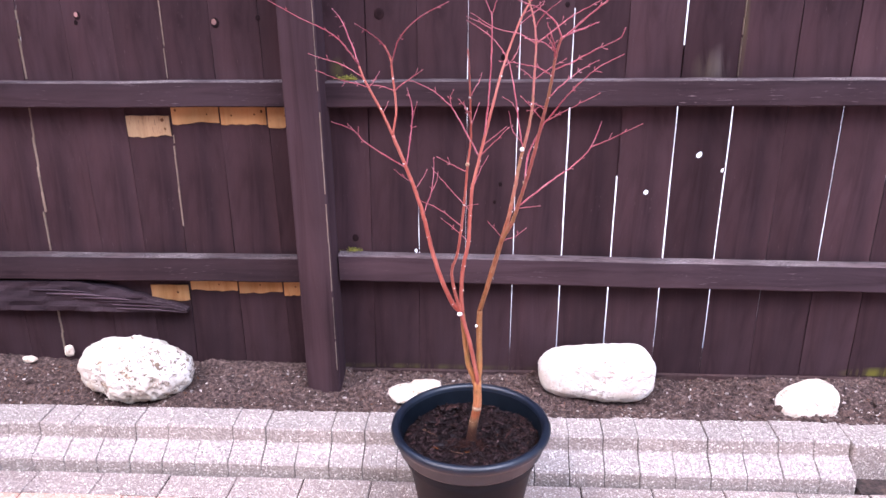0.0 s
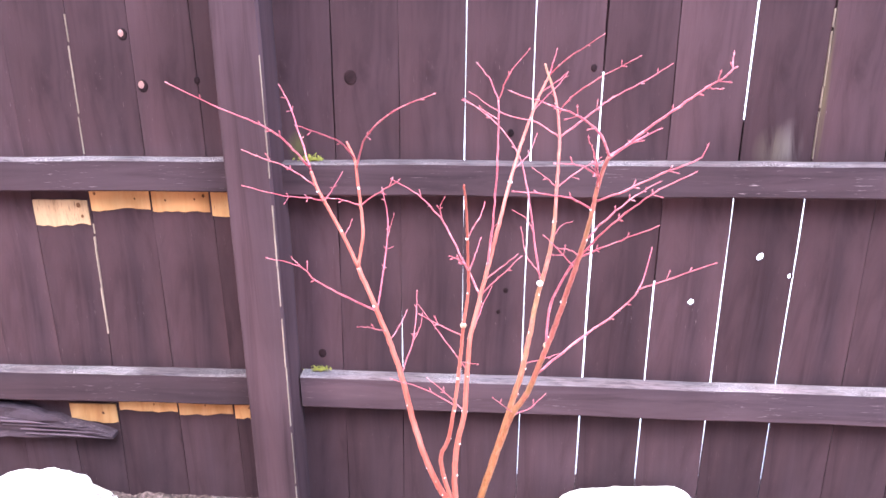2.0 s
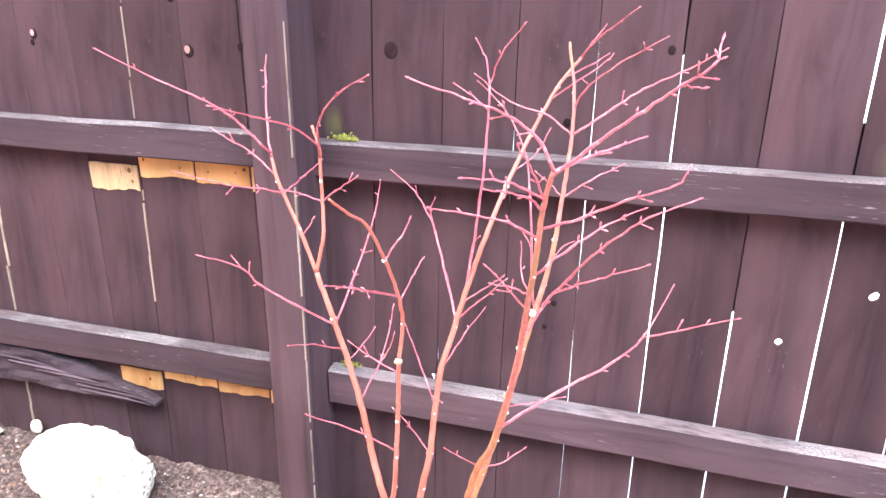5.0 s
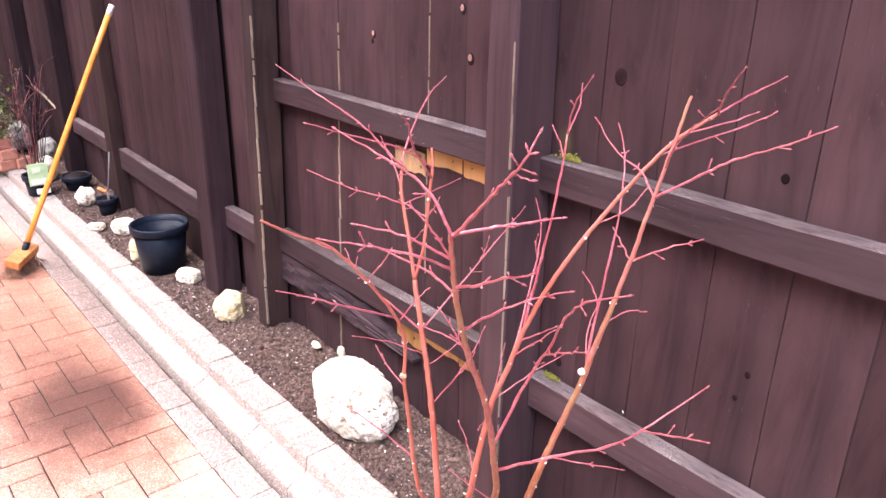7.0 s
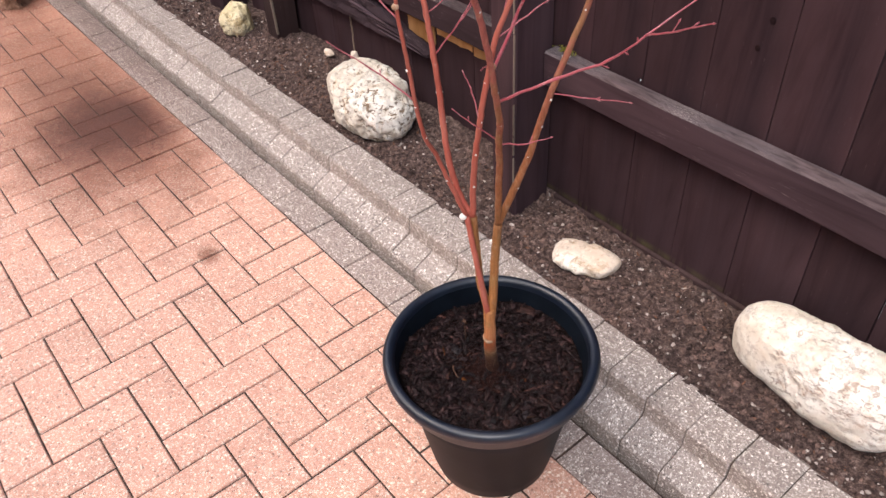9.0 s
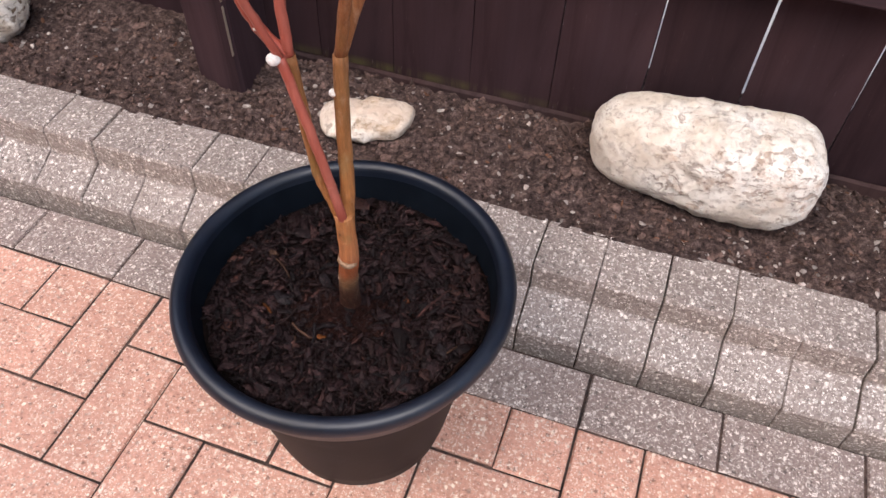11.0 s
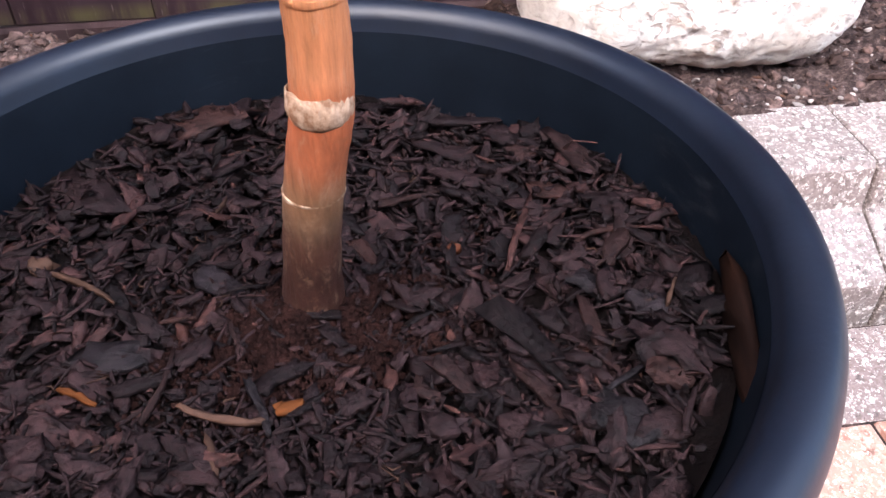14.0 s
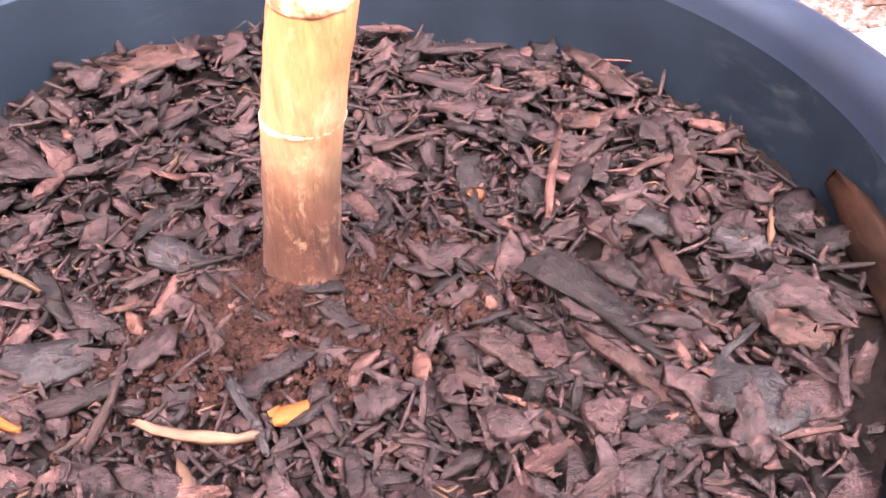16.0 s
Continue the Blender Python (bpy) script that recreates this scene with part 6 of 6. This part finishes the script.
p = simple_pot("small dark blue pot with soil and a trowel", (-3.33, 2.325, SOIL), 0.042, 0.053, 0.095, M_DARKPOT, 0.003)


def heap(label, at, r, h, seed, mat):
    rng = random.Random(seed)
    bm = bmesh.new()
    bmesh.ops.create_icosphere(bm, subdivisions=3, radius=1)
    for q in bm.verts:
        q.co = Vector((q.co.x * r, q.co.y * r, q.co.z * h)) * (1 + 0.15 * noise.noise(q.co * 5 + Vector((seed, 0, 0))))
    o = mesh_object("potting_soil", bm, mat, smooth=True)
    o.location = at
    return tagged(o, label, "soil")


heap("reddish-brown bark heaped in the bowl", (-3.93, 2.33, SOIL + 0.075), 0.070, 0.028, 1, M_CHIP)
heap("dark soil in the small pot", (-3.33, 2.325, SOIL + 0.072), 0.045, 0.016, 2, M_CRUMB)

trowel = thing("hand_trowel", "small hand trowel with pale handle stuck in the pot", "trowel", (-3.315, 2.33, SOIL + 0.078))
part("handle", tube([(0, 0, 0.05), (0.01, 0.01, 0.10), (0.035, 0.03, 0.28)], [0.0035, 0.004, 0.0035], 10), M_STEEL, trowel, smooth=True)
part("blade", box((-0.018, -0.002, -0.03), (0.018, 0.003, 0.055), 0.002), M_STEEL, trowel)
part("grip", tube([(-0.09, -0.02, 0.055), (-0.01, 0, 0.05)], [0.010, 0.009], 10), M_BROOM, trowel, smooth=True)

broom = thing("broom", "broom with orange wooden handle leaning on the fence", "broom", (-3.05, 1.80, 0))
foot, tip = Vector((0, 0.03, 0.10)), Vector((0.01, 0.585, 1.20))
part("handle", tube(smooth_line([foot, foot.lerp(tip, 0.5), tip], 3), [0.0135] * 7, 14), M_ORANGE, broom, "orange varnished round handle", True)
part("end_cap", tube([tip, tip + (tip - foot).normalized() * 0.05], [0.0145, 0.0135], 14), M_WHITE, broom, "white plastic end cap", True)
part("socket", tube([foot - (tip - foot).normalized() * 0.03, foot + (tip - foot).normalized() * 0.05], [0.017, 0.016], 12), M_DARKPOT, broom, "black socket", True)
head = part("head", box((-0.10, -0.035, 0.07), (0.10, 0.035, 0.112), 0.006, 2), M_BROOM, broom, "worn orange wooden head")
head.rotation_euler = (radians(-16), radians(6), radians(-40))
rng = random.Random(8)
bm = bmesh.new()
for k in range(420):
    x, y = rng.uniform(-0.096, 0.096), rng.uniform(-0.03, 0.03)
    tube([(x, y, 0.067), (x + rng.gauss(0, 0.005), y + rng.gauss(0, 0.006), 0.035), (x * 1.06 + rng.gauss(0, 0.010), y * 1.9 + rng.gauss(0, 0.016), 0.008)], [0.0022, 0.0018, 0.0012], 4, bm)
br = part("bristles", bm, M_BRISTLE, broom, "splayed tan bristles")
br.rotation_euler = (radians(-10), radians(4), radians(-40))

labelled = simple_pot("black pot with a green plant label and bare twigs", (-3.96, 2.12, SOIL), 0.062, 0.076, 0.125, M_DARKPOT)
tag = part("plant_label", box((0.084, -0.062, 0.075), (0.090, 0.048, 0.205), 0.002), M_GREENTAG, labelled, "large light green card label")
part("label_panel", box((0.0895, -0.05, 0.082), (0.0925, 0.036, 0.112), 0.001), M_WHITE, tag, "white lower panel")
part("label_panel", box((0.0895, -0.04, 0.150), (0.0925, 0.005, 0.185), 0.001), M_GREENPALE, tag, "pale upper panel")
part("sticker", box((0.076, -0.03, 0.02), (0.083, 0.045, 0.052), 0.001), M_WHITE, labelled, "white sticker on the pot")


def twiggy_shrub(label, at, height, count, seed, spread):
    rng = random.Random(seed)
    s = thing("bare_shrub", label, "shrub", at)
    for k in range(count):
        a = rng.uniform(0, 6.28)
        out = spread * rng.uniform(0.3, 1.0)
        h = height * rng.uniform(0.55, 1.0)
        base = Vector((0.03 * math.cos(a), 0.03 * math.sin(a), 0))
        tip = Vector((out * math.cos(a), out * math.sin(a), h))
        midp = base.lerp(tip, 0.5) + Vector((rng.uniform(-0.03, 0.03), rng.uniform(-0.03, 0.03), 0.03))
        bm = tube(smooth_line([base, midp, tip], 4), [0.0036 - 0.0003 * i for i in range(9)], 6)
        for j in range(4):
            u = rng.uniform(0.35, 0.9)
            p = base.lerp(tip, u)
            q = p + Vector((rng.uniform(-0.1, 0.1), rng.uniform(-0.1, 0.1), rng.uniform(0.04, 0.16)))
            tube([p, p.lerp(q, 0.6) + Vector((0, 0, 0.01)), q], [0.0025, 0.002, 0.0012], 5, bm)
        part("stem", bm, M_DARKTWIG if k % 2 else M_GREYWOOD, s, smooth=True)
    return s


twiggy_shrub("bare reddish twiggy shrub in the labelled pot", (-3.96, 2.12, SOIL + 0.10), 0.78, 13, 3, 0.22)

rng = random.Random(12)
for k, (bx, by, bz, rz) in enumerate(((-4.74, 2.065, 0.118, 4), (-4.74, 2.175, 0.118, 1), (-4.75, 2.10, 0.185, -5), (-4.77, 2.06, 0.252, 8))):
    o = mesh_object("brick", box((-0.105, -0.05, 0), (0.105, 0.05, 0.065), 0.004, 1, None, 0.0015, rng), M_BRICK)
    o.location, o.rotation_euler = (bx, by, bz), (0, 0, radians(rz + 12))
    tagged(o, "loose red clay brick in a small stack", "brick", "stacked bricks")


def shrub():
    rng = random.Random(33)
    s = thing("evergreen_shrub", "dense yellow-green evergreen shrub in a black pot", "shrub", (-4.86, 1.945, 0.16))
    bm = bmesh.new()
    tips = []
    for k in range(26):
        a, e = rng.uniform(0, 6.28), rng.uniform(0.3, 1.4)
        ln = rng.uniform(0.5, 0.95)
        tip = Vector((math.cos(a) * math.cos(e) * ln * 0.32, math.sin(a) * math.cos(e) * ln * 0.32, math.sin(e) * ln * 1.05))
        tube([Vector((0, 0, 0)), tip * 0.5 + Vector((0, 0, 0.05)), tip], [0.012, 0.007, 0.003], 6, bm)
        tips.append(tip)
    part("branch", bm, M_GREYWOOD, s)
    bm = bmesh.new()
    for k in range(2600):
        p = rng.choice(tips) * rng.uniform(0.45, 1.05) + Vector((rng.gauss(0, 0.06), rng.gauss(0, 0.05), rng.gauss(0, 0.07)))
        m = Matrix.Translation(p) @ pose(0, 0, 0, rng.uniform(-70, 70), rng.uniform(-70, 70), rng.uniform(0, 360))
        ln, w = rng.uniform(0.02, 0.04), rng.uniform(0.008, 0.015)
        q = [bm.verts.new(m @ Vector(c)) for c in ((0, 0, 0), (ln * 0.5, w, 0.003), (ln, 0, 0), (ln * 0.5, -w, 0.003))]
        bm.faces.new(q)
    tagged(part("leaves", bm, M_LEAF, s, "small dark green leaves"), kind="stuff")


shrub()
corner_pot = simple_pot("black nursery pot with a white label by the bricks", (-4.86, 1.945, 0.0), 0.08, 0.105, 0.19, M_DARKPOT, 0.004)
part("label_panel", box((0.096, -0.03, 0.06), (0.104, 0.05, 0.11), 0.001), M_WHITE, corner_pot, "white sticker")
heap("dark soil in the nursery pot", (-4.86, 1.945, 0.15), 0.085, 0.02, 4, M_CRUMB)

# loose crumbs on the bed
pebbles("soil_crumbs", 26000, 0.0010, 0.0085, M_CLOD, "loose dark soil crumbs on the bed", 41, power=4.0)
pebbles("soil_clods", 900, 0.004, 0.014, M_CLOD, "larger lumps of dry soil on the bed", 43, power=2.2)
pebbles("pale_grit", 3600, 0.0009, 0.0062, M_PEBBLE, "scattered pale grit on the soil", 42)


def leaf_litter(count, xr, seed, label):
    """Small flat bits of bark and dead leaf on the soil."""
    rng = random.Random(seed)
    verts, faces = [], []
    for _ in range(count):
        x, y = rng.gauss((xr[0] + xr[1]) / 2, (xr[1] - xr[0]) / 3), rng.uniform(2.19, 2.42)
        h = soil_height(x, y)
        ln = rng.uniform(0.004, 0.014)
        v2, f2 = chip_shape(ln, ln * rng.uniform(0.2, 0.7), 0.0009, rng, pose(x, y, SOIL - 0.006 + h, rng.gauss(0, 15), rng.gauss(0, 15), rng.uniform(0, 360)))
        n = len(verts)
        verts += v2
        faces += [[n + i for i in f] for f in f2]
    return tagged(joined("leaf_litter", verts, faces, M_LITTER), label, "litter", kind="stuff")


leaf_litter(170, (-1.55, -0.95), 61, "reddish-brown scraps of leaf and bark on the soil")
leaf_litter(160, (-0.6, 1.7), 62, "few brown scraps of leaf on the soil")


# ---- kerb, gutter and paving pieces ----
def shared(name, bm, mat):
    me = bpy.data.meshes.new(name)
    bm.to_mesh(me)
    bm.free()
    me.materials.append(mat)
    return me


def kerb_mesh(rng, length=0.0980):
    """One kerb block: low front face, sloping tread, riser, flat top."""
    y = 0.0
    prof = [(0.001, -0.03), (0.002, 0.030), (0.006, 0.036), (0.064, 0.064), (0.067, 0.068), (0.070, 0.107), (0.074, 0.113), (0.168, 0.115), (0.176, 0.108), (0.177, -0.03)]
    bm = bmesh.new()
    rings = []
    for x, inset in ((0, 0.0016), (0.002, 0), (length / 2, 0), (length - 0.002, 0), (length, 0.0016)):
        rings.append([bm.verts.new((x, yy + (inset if yy < 0.1 else -inset) + rng.uniform(-1, 1) * 0.0006, zz - inset * 0.8 + rng.uniform(-1, 1) * 0.0007)) for yy, zz in prof])
    n = len(prof)
    for a, b2 in zip(rings, rings[1:]):
        for i in range(n):
            bm.faces.new((a[i], a[(i + 1) % n], b2[(i + 1) % n], b2[i]))
    bm.faces.new(rings[0])
    bm.faces.new(rings[-1])
    bmesh.ops.recalc_face_normals(bm, faces=bm.faces)
    return bm


rng = random.Random(50)
kerb = thing("kerb", "stepped grey concrete kerb edging the soil bed", "kerb", (0, KERB, 0), kind="structure")
kv = [shared("kerb_block", kerb_mesh(rng), M_KERB) for _ in range(6)]
k0 = 0.07 - 0.1 * 68
for k in range(81):
    x = k0 + 0.1 * k
    if x > 1.34:
        break
    o = new("kerb_block", kv[rng.randrange(6)])
    o.parent = kerb
    o.location = (x + 0.0014, rng.uniform(-0.0015, 0.0015), rng.uniform(-0.002, 0.002))
    o.rotation_euler = (0, radians(rng.uniform(-0.3, 0.3)), radians(rng.uniform(-0.7, 0.7)))
for k in range(2):
    o = part("kerb_end", box((1.374 + 0.20 * k, 0.058, -0.03), (1.572 + 0.20 * k, 0.172, 0.113), 0.006, 2, None, 0.002, rng), M_KERB, kerb, "kerb block turned sideways at the end of the row")

gutter = thing("gutter", "row of flat grey concrete blocks along the kerb", "paving", (0, GUTTER, 0), kind="structure")


def paver_mesh(lx, ly, rng, gap=0.0016):
    """A paving block with chamfered, slightly worn top edges."""
    c = 0.0032
    bm = bmesh.new()
    rings = []
    for inset, z in ((gap, -0.02), (gap, -0.0045), (gap + 0.0012, -0.0015), (gap + c, 0.0)):
        ring = []
        for x, y in ((inset, inset), (lx / 2, inset), (lx - inset, inset), (lx - inset, ly - inset), (lx / 2, ly - inset), (inset, ly - inset)):
            ring.append(bm.verts.new((x + rng.uniform(-1, 1) * 0.0007, y + rng.uniform(-1, 1) * 0.0007, z + rng.uniform(-1, 1) * 0.0004)))
        rings.append(ring)
    for a, b2 in zip(rings, rings[1:]):
        for i in range(6):
            bm.faces.new((a[i], a[(i + 1) % 6], b2[(i + 1) % 6], b2[i]))
    bm.faces.new(rings[-1])
    bmesh.ops.recalc_face_normals(bm, faces=bm.faces)
    return bm


gv = [shared("block", paver_mesh(0.2, 0.1, rng), M_GREY) for _ in range(5)]
for k in range(-34, 12):
    o = new("block", gv[rng.randrange(5)])
    o.parent = gutter
    o.location = (0.2 * k, rng.uniform(-0.0015, 0.0015), rng.uniform(-0.002, 0.001))
    o.rotation_euler = (0, 0, radians(rng.uniform(-0.35, 0.35)))

hv = [shared("paver", paver_mesh(0.2, 0.1022, rng), M_RED) for _ in range(5)]
vv = [shared("paver", paver_mesh(0.1, 0.2044, rng), M_RED) for _ in range(5)]
sv = [shared("paver", paver_mesh(0.1, 0.1022, rng), M_RED) for _ in range(3)]
ROW = 0.1022
rest_v, rest_f = [], []
near = []
for i in range(-68, 34):
    for j in range(-31, 19):
        c = (i + j) % 4
        if c == 1:
            near.append((i, j, hv))
        elif c == 3:
            near.append((i, j, sv if j == 18 else vv))
        elif c == 0 and j == -31:
            near.append((i, j, sv))
near.sort(key=lambda q: math.hypot((q[0] * 0.1 + 0.35) * 0.7, q[1] * 0.1 - 1.5))
for k, (i, j, kinds) in enumerate(near):
    me = kinds[rng.randrange(len(kinds))]
    loc = (0.1 * i, GUTTER - ROW * (19 - j), rng.uniform(-0.0015, 0.0015))
    tilt = (radians(rng.uniform(-0.35, 0.35)), radians(rng.uniform(-0.35, 0.35)), radians(rng.uniform(-0.3, 0.3)))
    if k < 300:
        o = new("paver", me)
        o.parent = paving
        o.location, o.rotation_euler = loc, tilt
    else:
        n0 = len(rest_v)
        m = Matrix.LocRotScale(loc, Euler(tilt), None)
        rest_v.extend(m @ q.co for q in me.vertices)
        rest_f.extend([n0 + q for q in f.vertices] for f in me.polygons)
tagged(joined("pavers", rest_v, rest_f, M_RED, parent=paving), "further red paving blocks in herringbone", kind="stuff")
